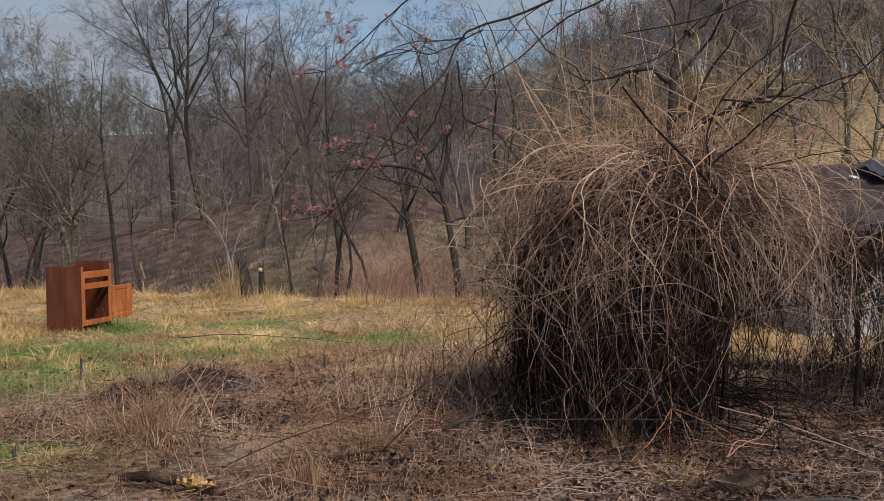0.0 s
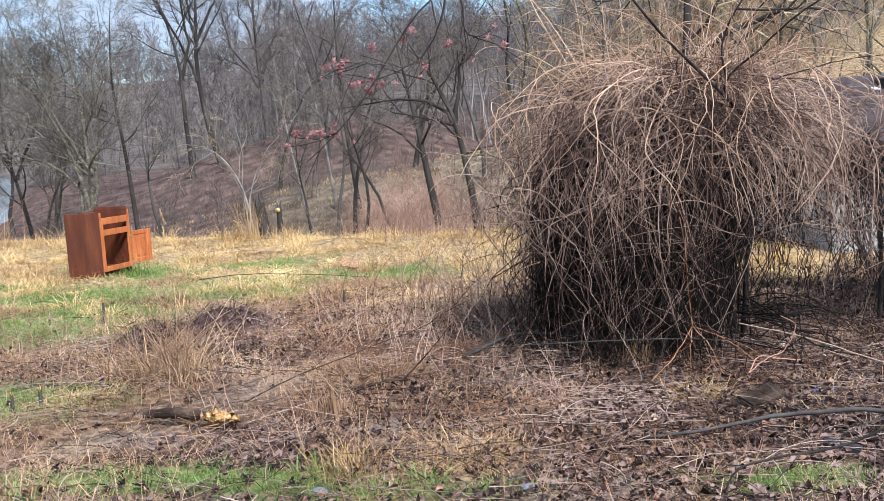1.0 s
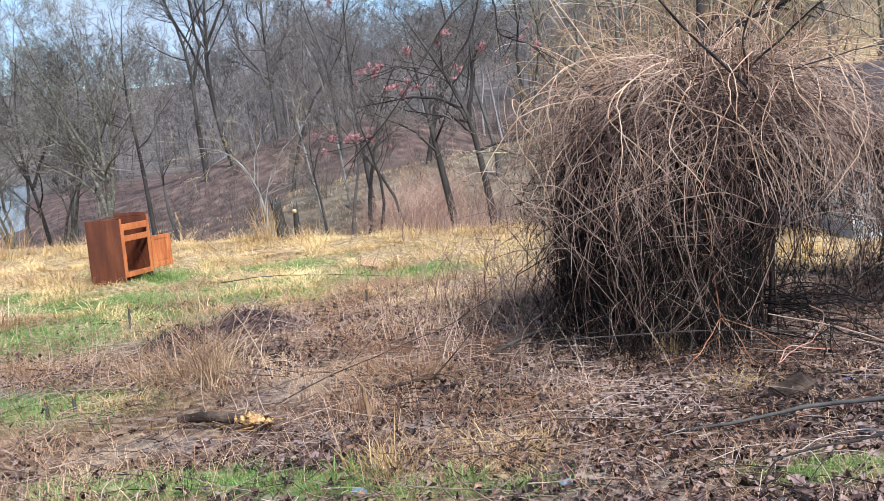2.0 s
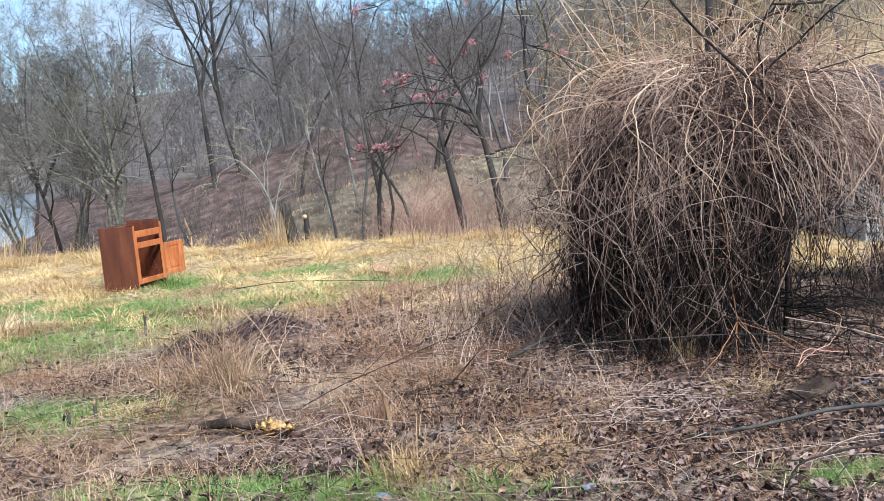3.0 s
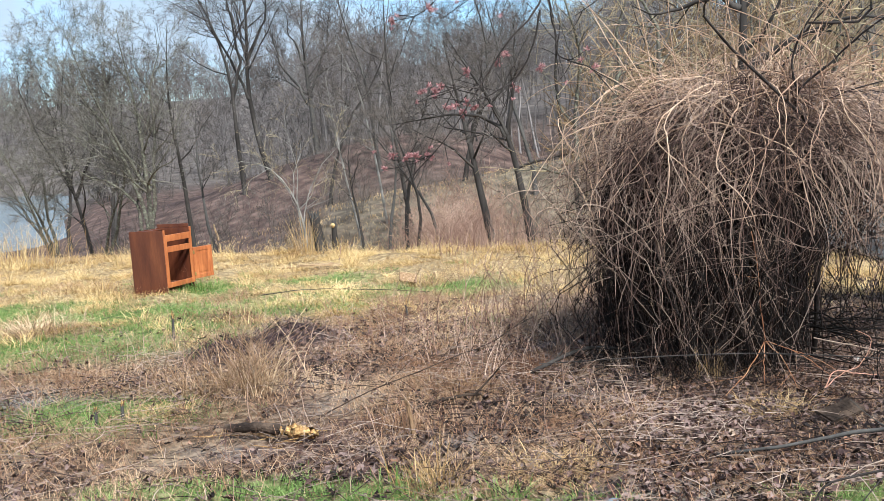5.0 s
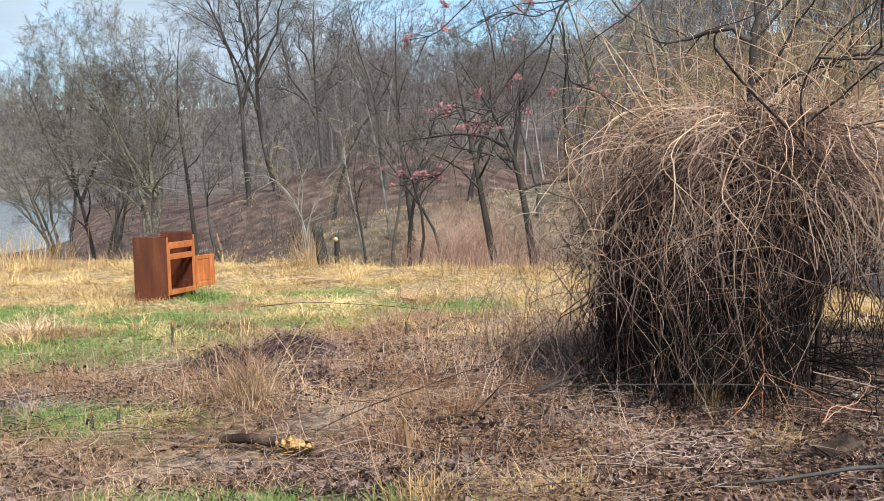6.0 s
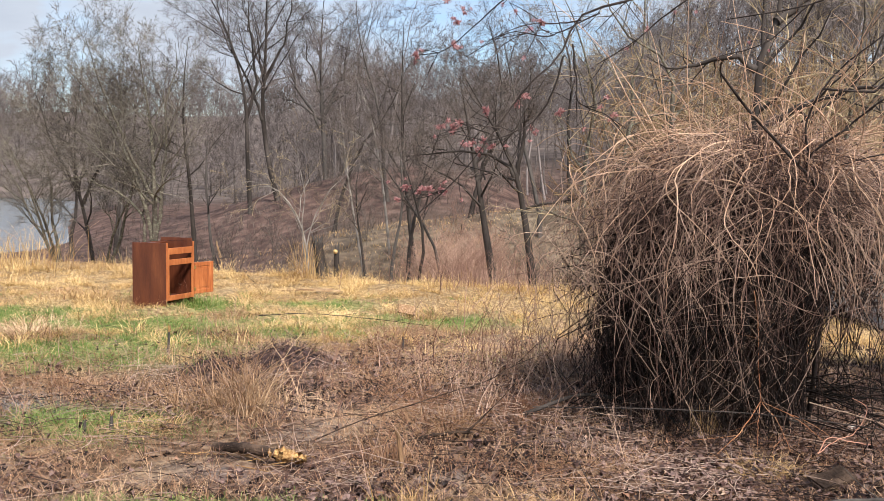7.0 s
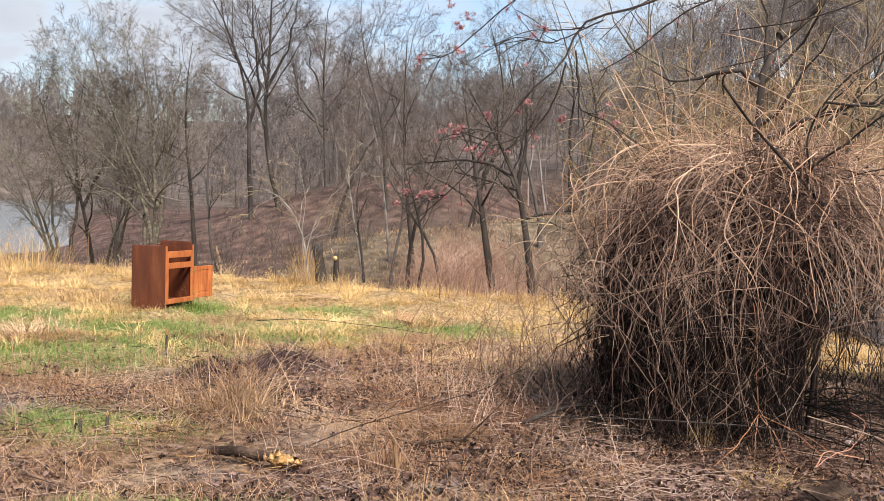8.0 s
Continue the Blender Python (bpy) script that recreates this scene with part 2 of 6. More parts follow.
def ground_material():
    m = bpy.data.materials.new("ground_cover")
    m.use_nodes = True
    n, l = m.node_tree.nodes, m.node_tree.links
    b = n["Principled BSDF"]
    b.inputs["Roughness"].default_value = 0.95
    b.inputs["Specular IOR Level"].default_value = 0.1
    pos = n.new("ShaderNodeNewGeometry").outputs["Position"]

    def noise_tex(scale, detail=5):
        x = n.new("ShaderNodeTexNoise")
        x.inputs["Scale"].default_value, x.inputs["Detail"].default_value = scale, detail
        l.new(pos, x.inputs["Vector"])
        return x.outputs["Fac"]

    def ramp(fac, stops):
        r = n.new("ShaderNodeValToRGB")
        while len(r.color_ramp.elements) < len(stops):
            r.color_ramp.elements.new(0.5)
        for e, (p, c) in zip(r.color_ramp.elements, stops):
            e.position, e.color = p, (*c, 1)
        l.new(fac, r.inputs["Fac"])
        return r.outputs["Color"]

    def mix(fac, a, c):
        x = n.new("ShaderNodeMixRGB")
        l.new(fac, x.inputs["Fac"])
        l.new(a, x.inputs["Color1"])
        l.new(c, x.inputs["Color2"])
        return x.outputs["Color"]

    def attr(name):
        a = n.new("ShaderNodeAttribute")
        a.attribute_name = name
        return a.outputs["Fac"]

    fine = noise_tex(14, 8)
    mid = noise_tex(1.3, 6)
    litter = ramp(fine, [(0.3, (0.018, 0.010, 0.008)), (0.5, (0.078, 0.044, 0.034)), (0.7, (0.21, 0.14, 0.11))])
    ash = ramp(noise_tex(30, 6), [(0.3, (0.10, 0.085, 0.08)), (0.5, (0.24, 0.21, 0.20)), (0.7, (0.40, 0.36, 0.345))])
    litter = mix(ramp(mid, [(0.52, (0, 0, 0)), (0.66, (0.5, 0.5, 0.5))]), litter, ash)
    straw = ramp(fine, [(0.3, (0.09, 0.058, 0.03)), (0.5, (0.23, 0.16, 0.085)), (0.7, (0.45, 0.34, 0.19))])
    green = ramp(fine, [(0.3, (0.05, 0.075, 0.02)), (0.5, (0.10, 0.14, 0.035)), (0.7, (0.22, 0.22, 0.085))])
    woods = ramp(noise_tex(1.6, 10), [(0.3, (0.035, 0.023, 0.020)), (0.5, (0.078, 0.050, 0.042)), (0.7, (0.15, 0.10, 0.082))])
    # ground past the woods greyed with distance, haze put into the colour
    distant = ramp(noise_tex(0.5, 8), [(0.3, (0.05, 0.04, 0.037)), (0.5, (0.095, 0.078, 0.07)), (0.7, (0.16, 0.13, 0.115))])
    earth = ramp(fine, [(0.3, (0.012, 0.008, 0.008)), (0.5, (0.045, 0.028, 0.027)), (0.7, (0.12, 0.08, 0.075))])
    c = mix(attr("straw"), litter, straw)
    c = mix(attr("green"), c, green)
    c = mix(attr("heap"), c, earth)
    c = mix(attr("woods"), c, woods)
    c = mix(attr("bank"), c, ramp(noise_tex(2.2, 8), [(0.3, (0.055, 0.043, 0.031)), (0.5, (0.12, 0.094, 0.066)), (0.7, (0.22, 0.175, 0.125))]))
    c = mix(attr("distant"), c, distant)
    l.new(c, b.inputs["Base Color"])
    bp = n.new("ShaderNodeBump")
    bp.inputs["Strength"].default_value, bp.inputs["Distance"].default_value = 0.7, 0.05
    l.new(fine, bp.inputs["Height"])
    l.new(bp.outputs["Normal"], b.inputs["Normal"])
    return m


def water_material():
    m = bpy.data.materials.new("river_water")
    m.use_nodes = True
    n, l = m.node_tree.nodes, m.node_tree.links
    b = n["Principled BSDF"]
    b.inputs["Base Color"].default_value = (0.16, 0.17, 0.17, 1)
    b.inputs["Roughness"].default_value = 0.22
    w = n.new("ShaderNodeTexNoise")
    w.inputs["Scale"].default_value, w.inputs["Detail"].default_value = 1.2, 4
    l.new(n.new("ShaderNodeNewGeometry").outputs["Position"], w.inputs["Vector"])
    bp = n.new("ShaderNodeBump")
    bp.inputs["Strength"].default_value, bp.inputs["Distance"].default_value = 0.9, 0.15
    l.new(w.outputs["Fac"], bp.inputs["Height"])
    l.new(bp.outputs["Normal"], b.inputs["Normal"])
    return m


GROUND = ground_material()
WATER = water_material()


# ---- mesh helpers ----
def mesh_of(name, verts, quads=None, tris=None, smooth=True):
    """A mesh from arrays of vertices and of four- and three-cornered faces."""
    me = bpy.data.meshes.new(name)
    quads = np.zeros((0, 4), int) if quads is None else np.asarray(quads).reshape(-1, 4)
    tris = np.zeros((0, 3), int) if tris is None else np.asarray(tris).reshape(-1, 3)
    verts = np.asarray(verts, float).reshape(-1, 3)
    me.vertices.add(len(verts))
    me.vertices.foreach_set("co", verts.astype(np.float32).ravel())
    loops = np.concatenate([quads.ravel(), tris.ravel()]).astype(np.int32)
    me.loops.add(len(loops))
    me.loops.foreach_set("vertex_index", loops)
    count = len(quads) + len(tris)
    me.polygons.add(count)
    starts = np.concatenate([np.arange(len(quads)) * 4, len(quads) * 4 + np.arange(len(tris)) * 3]).astype(np.int32)
    me.polygons.foreach_set("loop_start", starts)
    if smooth:
        me.polygons.foreach_set("use_smooth", np.ones(count, bool))
    me.update(calc_edges=True)
    return me


def part(name, data, mat, parent=None, label=""):
    """Links a bmesh or mesh as one object, under a thing or a part if one is given."""
    if isinstance(data, bmesh.types.BMesh):
        me = bpy.data.meshes.new(name)
        data.to_mesh(me)
        data.free()
        data = me
    if mat is not None and not data.materials:
        data.materials.append(mat)
    ob = new(name, data)
    if parent is not None:
        ob.parent = parent
    if label:
        ob["label"] = label
    return ob


def unit(v):
    return v / np.maximum(np.linalg.norm(v, axis=-1, keepdims=True), 1e-9)


def tubes(P, R, sides=3):
    """Tubes round polylines P (many, points, 3) with radii R (many, points): vertices and quads."""
    P = np.asarray(P, float)
    R = np.asarray(R, float)
    many, pts, _ = P.shape
    T = unit(np.gradient(P, axis=1))
    ref = np.where(np.abs(T[:, :1, 2:3]) > 0.8, np.array([[[1.0, 0.13, 0.0]]]), np.array([[[0.07, 0.0, 1.0]]]))
    A = unit(np.cross(T, np.broadcast_to(ref, T.shape)))
    B = np.cross(T, A)
    ang = np.arange(sides) * 2 * np.pi / sides
    V = P[:, :, None] + R[:, :, None, None] * (np.cos(ang)[None, None, :, None] * A[:, :, None] + np.sin(ang)[None, None, :, None] * B[:, :, None])
    idx = np.arange(many * pts * sides).reshape(many, pts, sides)
    nxt = np.roll(idx, -1, axis=2)
    Q = np.stack([idx[:, :-1], nxt[:, :-1], nxt[:, 1:], idx[:, 1:]], axis=-1)
    return V.reshape(-1, 3), Q.reshape(-1, 4)


def joined(pieces):
    """Several (vertices, quads) as one."""
    vs, qs, k = [], [], 0
    for v, q in pieces:
        vs.append(v)
        qs.append(q + k)
        k += len(v)
    return np.concatenate(vs), np.concatenate(qs)


def smooth_line(points, n):
    """A smooth curve of n points through the given ones."""
    p = np.array(points, float)
    s = np.concatenate([[0], np.cumsum(np.linalg.norm(np.diff(p, axis=0), axis=1))])
    t = np.linspace(0, s[-1], n)
    m = np.gradient(p, s, axis=0)
    k = np.clip(np.searchsorted(s, t) - 1, 0, len(s) - 2)
    h = (s[k + 1] - s[k])[:, None]
    u = ((t - s[k])[:, None]) / h
    return ((2 * u**3 - 3 * u**2 + 1) * p[k] + (u**3 - 2 * u**2 + u) * h * m[k] + (-2 * u**3 + 3 * u**2) * p[k + 1] + (u**3 - u**2) * h * m[k + 1])


def block(bm, lo, hi, bevel=0.0):
    """A box between two corners, its edges bevelled, into bm."""
    made = bmesh.ops.create_cube(bm, size=1)
    for v in made["verts"]:
        v.co = Vector([lo[i] + (v.co[i] + 0.5) * (hi[i] - lo[i]) for i in range(3)])
    if bevel:
        edges = list({e for v in made["verts"] for e in v.link_edges})
        bmesh.ops.bevel(bm, geom=edges, offset=bevel, segments=1, affect="EDGES")
    return bm


def box(lo, hi, bevel=0.0):
    return block(bmesh.new(), lo, hi, bevel)


# ---- the lie of the land ----
def step(a, b, x):
    u = np.clip((x - a) / (b - a), 0, 1)
    return u * u * (3 - 2 * u)


def wave(x, y, seed=0.0):
    return (np.sin(1.3 * x + 0.7 * y + seed) + np.sin(-0.8 * x + 1.7 * y + 2.1 * seed) + np.sin(2.3 * x - 1.1 * y + 0.6 * seed)
            + 0.5 * np.sin(4.1 * x + 3.3 * y + seed) + 0.5 * np.sin(-3.7 * x + 4.9 * y + 1.7 * seed)) / 4


def height(x, y):
    x, y = np.asarray(x, float), np.asarray(y, float)
    z = -0.0209 * np.clip(x, -14, 14) - 0.0437 * np.clip(y, -8, 20)
    z = z + 0.02 * wave(x, y) * step(3, 6, y) + 0.03 * wave(0.4 * x, 0.4 * y, 2.0) * step(8, 14, y)
    z = z + (0.05 * wave(3.3 * x, 2.6 * y, 5.0) + 0.05 * wave(1.7 * x, 2.1 * y, 9.0)) * step(8.5, 10.5, y) * step(24, 18, y)
    # two low heaps of earth in the rough grass
    z = z + 0.20 * np.exp(-((x + 2.0) / 0.34) ** 2 - ((y - 8.55) / 0.3) ** 2) + 0.14 * np.exp(-((x + 2.5) / 0.26) ** 2 - ((y - 8.1) / 0.26) ** 2)
    # past the crest the field drops into a hollow
    crest = np.clip(17.0 - 0.35 * x, 12.5, 21)
    z = z - 1.6 * step(crest - 1.0, crest + 9, y) * step(60, 30, y)
    # the leaf-covered mound, and the grassy bank that climbs to the right of the hollow
    z = z + 2.9 * np.exp(-((x + 4.0) / np.where(x < -4.0, 10.0, 6.0)) ** 2 - ((y - 45) / 9.0) ** 2)
    z = z + np.clip(1.75 + 0.19 * (x + 2.0), 0, 3) * step(-9.5, -6.0, x) * np.exp(-((y - 31) / 5.5) ** 2)
    z = z + 0.10 * wave(0.7 * x, 0.5 * y, 3.0) * step(22, 28, y) * step(80, 50, y)
    # the hillside at the back and the pasture to the right
    ridge = step(-0.30, -0.05, x / np.maximum(y, 20))
    z = z + ridge * (3.6 * step(46, 95, y) + 7.0 * step(80, 175, y))
    z = z + 8.0 * step(1, 19, x - 0.05 * y) * step(14, 50, y)
    # river bed on the left, the far bank rising
    bed = step(2, -6, x + 0.46 * y) * step(40, 52, y) * step(130, 105, y)
    z = z * (1 - bed) + bed * -4.2
    left = step(-6, -24, x)
    z = z + left * (-0.9) * step(24, 40, y) * (1 - bed) * step(130, 105, y)
    z = z + (15 + 2.5 * wave(0.02 * x, 0.02 * y, 1.0)) * step(112, 235, y) * step(30, -70, x) - 14 * step(280, 420, y) * step(30, -70, x)
    return z


def at_ground(x, y, lift=0.0):
    return float(height(x, y)) + lift


# how much green, straw and woodland floor lies where
GREENS = [(-4.4, 10.7, 1.7, 0.9), (-4.6, 8.8, 1.5, 0.8), (-2.85, 6.15, 0.6, 0.42), (-4.2, 13.0, 0.7, 0.6), (-2.4, 10.6, 0.9, 0.5), (-0.9, 11.9, 0.9, 0.5),
          (-1.35, 4.48, 0.5, 0.18), (-0.72, 4.4, 0.4, 0.16), (-0.1, 4.2, 0.6, 0.14), (-2.0, 4.55, 0.3, 0.12), (1.6, 4.15, 0.35, 0.14), (-6.5, 11.5, 1.8, 0.6), (-3.4, 9.6, 0.9, 0.5), (-2.8, 13.4, 0.8, 0.4), (-2.0, 11.6, 0.8, 0.35)]


def greenness(x, y):
    g = np.zeros_like(np.asarray(x, float))
    for cx, cy, rx, ry in GREENS:
        g = np.maximum(g, 1.25 * np.exp(-((x - cx) / rx) ** 2 - ((y - cy) / ry) ** 2))
    g = g * (1 + 0.45 * wave(2.2 * x, 2.2 * y, 4.0)) * (0.85 + 0.15 * step(4.6, 5.6, y))
    return np.clip(g - 0.35 * np.clip(wave(5 * x, 5 * y, 8.0), 0, 1) * step(5.6, 4.6, y), 0, 1)


def heaped(x, y):
    return np.clip(1.6 * (np.exp(-((x + 2.0) / 0.42) ** 2 - ((y - 8.5) / 0.4) ** 2) + np.exp(-((x + 2.5) / 0.32) ** 2 - ((y - 8.1) / 0.32) ** 2) + 0.6 * np.exp(-((x + 1.5) / 0.35) ** 2 - ((y - 7.5) / 0.25) ** 2)), 0, 1)


def strawness(x, y):
    edge = 7.4 + 0.9 * (np.minimum(x, 2.0) + 2.0) * step(-2.0, 2.0, x) - 3.4 * step(2.0, 2.9, x) + 0.9 * wave(1.1 * x, 0.9 * y, 1.0) - 1.6 * step(-1.5, -4.5, x)
    patchy = 0.55 * np.clip(0.35 + wave(1.6 * x, 1.6 * y, 7.0), 0, 1) * step(2.5, -0.5, x)
    heap = np.exp(-((x + 2.0) / 0.45) ** 2 - ((y - 8.5) / 0.42) ** 2) + np.exp(-((x + 2.5) / 0.34) ** 2 - ((y - 8.1) / 0.34) ** 2)
    return np.clip(np.maximum(patchy, step(edge, edge + 4.2, y)) * (1 - 0.75 * step(22, 30, y) * (1 - step(3, 9, x - 0.05 * y))) * (1 - 0.95 * np.clip(1.5 * heap, 0, 1)), 0, 1)


def bankness(x, y):
    """The dry grass of the bank past the hollow."""
    b = np.exp(-((y - 29.5) / 5.0) ** 2) * step(-8.0, -5.0, x + 0.6 * wave(0.8 * x, 0.6 * y, 6.0)) * step(9, 4, x)
    return np.clip(b * (0.85 + 0.5 * wave(0.9 * x, 0.8 * y, 2.0)), 0, 1)


def woodness(x, y):
    w = step(19.5, 27, y + 0.3 * x) * (1 - 0.9 * step(3, 9, x - 0.05 * y) * step(95, 70, y))
    return np.clip(w * (1 - 0.85 * bankness(x, y)), 0, 1)


def build_ground():
    ys = np.concatenate([np.linspace(-60, 2, 16), np.linspace(2.3, 13, 90), np.linspace(13.15, 30, 64), np.linspace(30.6, 100, 60), np.geomspace(102, 1500, 40)])
    xs = np.concatenate([-np.geomspace(1200, 26, 36), np.linspace(-25, -7, 44), np.linspace(-6.9, 6.9, 100), np.linspace(7.2, 25, 36), np.geomspace(26, 1200, 36)])
    X, Y = np.meshgrid(xs, ys)
    Z = height(X, Y)
    n, m = X.shape
    idx = np.arange(n * m).reshape(n, m)
    Q = np.stack([idx[:-1, :-1], idx[:-1, 1:], idx[1:, 1:], idx[1:, :-1]], -1).reshape(-1, 4)
    me = mesh_of("ground", np.stack([X, Y, Z], -1), Q)
    for name, f in (("green", greenness), ("straw", strawness), ("heap", heaped), ("woods", woodness), ("bank", bankness), ("distant", lambda x, y: step(58, 85, y) * (1 - step(4, 12, x - 0.05 * y) * step(100, 75, y)))):
        me.attributes.new(name, "FLOAT", "POINT").data.foreach_set("value", f(X, Y).ravel().astype(np.float32))
    tagged(part("ground", me, GROUND), "rough winter ground of straw, leaf litter and bare earth", "ground", kind="structure")
    me = mesh_of("water", [(-300, 41, -2.65), (-12, 41, -2.65), (-12, 132, -2.65), (-300, 132, -2.65)], [(0, 1, 2, 3)])
    tagged(part("water", me, WATER), "grey river water behind the bare trees", "river", kind="structure")


build_ground()


# ---- trees ----
def grow(rng, base, tall, girth, lean=(0, 0), stems=1, spread=0.35, levels=((9, 0.35, 42, 0.5), (7, 0.2, 45, 0.45), (6, 0.15, 45, 0.5)), points=(9, 6, 5, 3, 2),
         wiggle=0.10, up=0.10, least=0.0032, lines=None):
    """Grows a bare tree level by level. Returns a list of (polylines, radii), the trunk or stems first.
    levels: branches per parent, where they begin along it, their angle, and their share of the parent's length."""
    base = np.array(base, float)
    n = points[0]
    D = np.zeros((stems, 3))
    D[:, 2] = 1
    D[:, 0] = lean[0] + (rng.normal(0, spread, stems) if stems > 1 else 0)
    D[:, 1] = lean[1] + (rng.normal(0, spread, stems) if stems > 1 else 0)
    D = unit(D)
    P = np.zeros((stems, n, 3))
    P[:, 0] = base + np.c_[rng.normal(0, 0.12 * girth * stems, (stems, 2)), np.full(stems, -0.1)]
    L = tall * (rng.uniform(0.75, 1.05, stems) if stems > 1 else np.ones(1))
    for i in range(1, n):
        D = unit(D + rng.normal(0, wiggle, (stems, 3)) * np.array([1, 1, 0.3]) + np.array([0, 0, 0.06]))
        P[:, i] = P[:, i - 1] + D * (L / (n - 1))[:, None]
    u = np.linspace(0, 1, n)
    R = girth / 2 * (1 - 0.95 * u)[None] * np.ones((stems, 1)) * (rng.uniform(0.6, 1, (stems, 1)) if stems > 1 else 1)
    if lines:
        n = 12
        P = np.stack([smooth_line(p, n) for p, g in lines]) - base
        P[1:] += rng.normal(0, 0.006, P[1:].shape) * tall
        L = np.linalg.norm(np.diff(P, axis=1), axis=2).sum(1) * 1.05
        R = np.array([g / 2 for p, g in lines])[:, None] * (1 - 0.92 * np.linspace(0, 1, n))[None]
    R[:, 0] *= 1.3
    out = [(P, R)]
    for k, (count, begin, angle, share) in enumerate(levels):
        many, pn, _ = P.shape
        total = many * count
        who = np.repeat(np.arange(many), count)
        t = begin + (1 - begin) * (np.tile(np.arange(count), many) + rng.uniform(0, 1, total)) / count
        f = t * (pn - 1)
        i0 = np.clip(f.astype(int), 0, pn - 2)
        w = (f - i0)[:, None]
        S = P[who, i0] * (1 - w) + P[who, i0 + 1] * w
        rs = R[who, i0] * (1 - w[:, 0]) + R[who, i0 + 1] * w[:, 0]
        T = unit(P[who, i0 + 1] - P[who, i0])
        side = unit(np.cross(T, rng.normal(0, 1, (total, 3))))
        a = np.radians(angle + rng.normal(0, 10, total))[:, None]
        D = unit(T * np.cos(a) + side * np.sin(a))
        newL = L[who] * share * (1.08 - 0.48 * t) * rng.uniform(0.65, 1.15, total)
        n = points[min(k + 1, len(points) - 1)]
        Q = np.zeros((total, n, 3))
        Q[:, 0] = S
        for i in range(1, n):
            D = unit(D + rng.normal(0, wiggle * (1.2 if k == 0 else 0.8), (total, 3)) + np.array([0, 0, up * (0.8 if k == 0 else 0.35)]))
            Q[:, i] = Q[:, i - 1] + D * (newL / (n - 1))[:, None]
        r0 = np.clip(rs * (0.52 if k == 0 else 0.60), least, None)
        R = np.clip(r0[:, None] * (1 - 0.75 * np.linspace(0, 1, n))[None], least * 0.6, None)
        P, L = Q, newL
        out.append((P, R))
    return out


def tree(name, label, seed, x, y, tall, girth, bark, twigs, group="", limb_levels=1, z=None, **kw):
    """A bare tree as trunk and crown, its foot on the ground."""
    rng = np.random.default_rng(seed)
    foot = new(name)
    foot.location = (x, y, at_ground(x, y) if z is None else z)
    parts = grow(rng, tuple(foot.location) if kw.get("lines") else (0, 0, 0), tall, girth, **kw)
    v, q = joined([tubes(P, R, 8 if i == 0 else 5) for i, (P, R) in enumerate(parts[:1 + limb_levels])])
    part("trunk", mesh_of("trunk", v, q), bark, foot)
    v, q = joined([tubes(P, R, 4 if i == 0 else 3) for i, (P, R) in enumerate(parts[1 + limb_levels:])])
    part("crown", mesh_of("crown", v, q), twigs, foot, "fine bare twigs")
    return tagged(foot, label, "tree", group)


FULL = ((16, 0.42, 50, 0.42), (10, 0.2, 44, 0.46), (7, 0.2, 42, 0.48), (2, 0.1, 30, 0.95))
THIN = ((12, 0.40, 54, 0.36), (8, 0.2, 46, 0.46), (6, 0.2, 42, 0.48), (2, 0.1, 30, 0.95))
WOODS = "bare trees of the woodland edge"


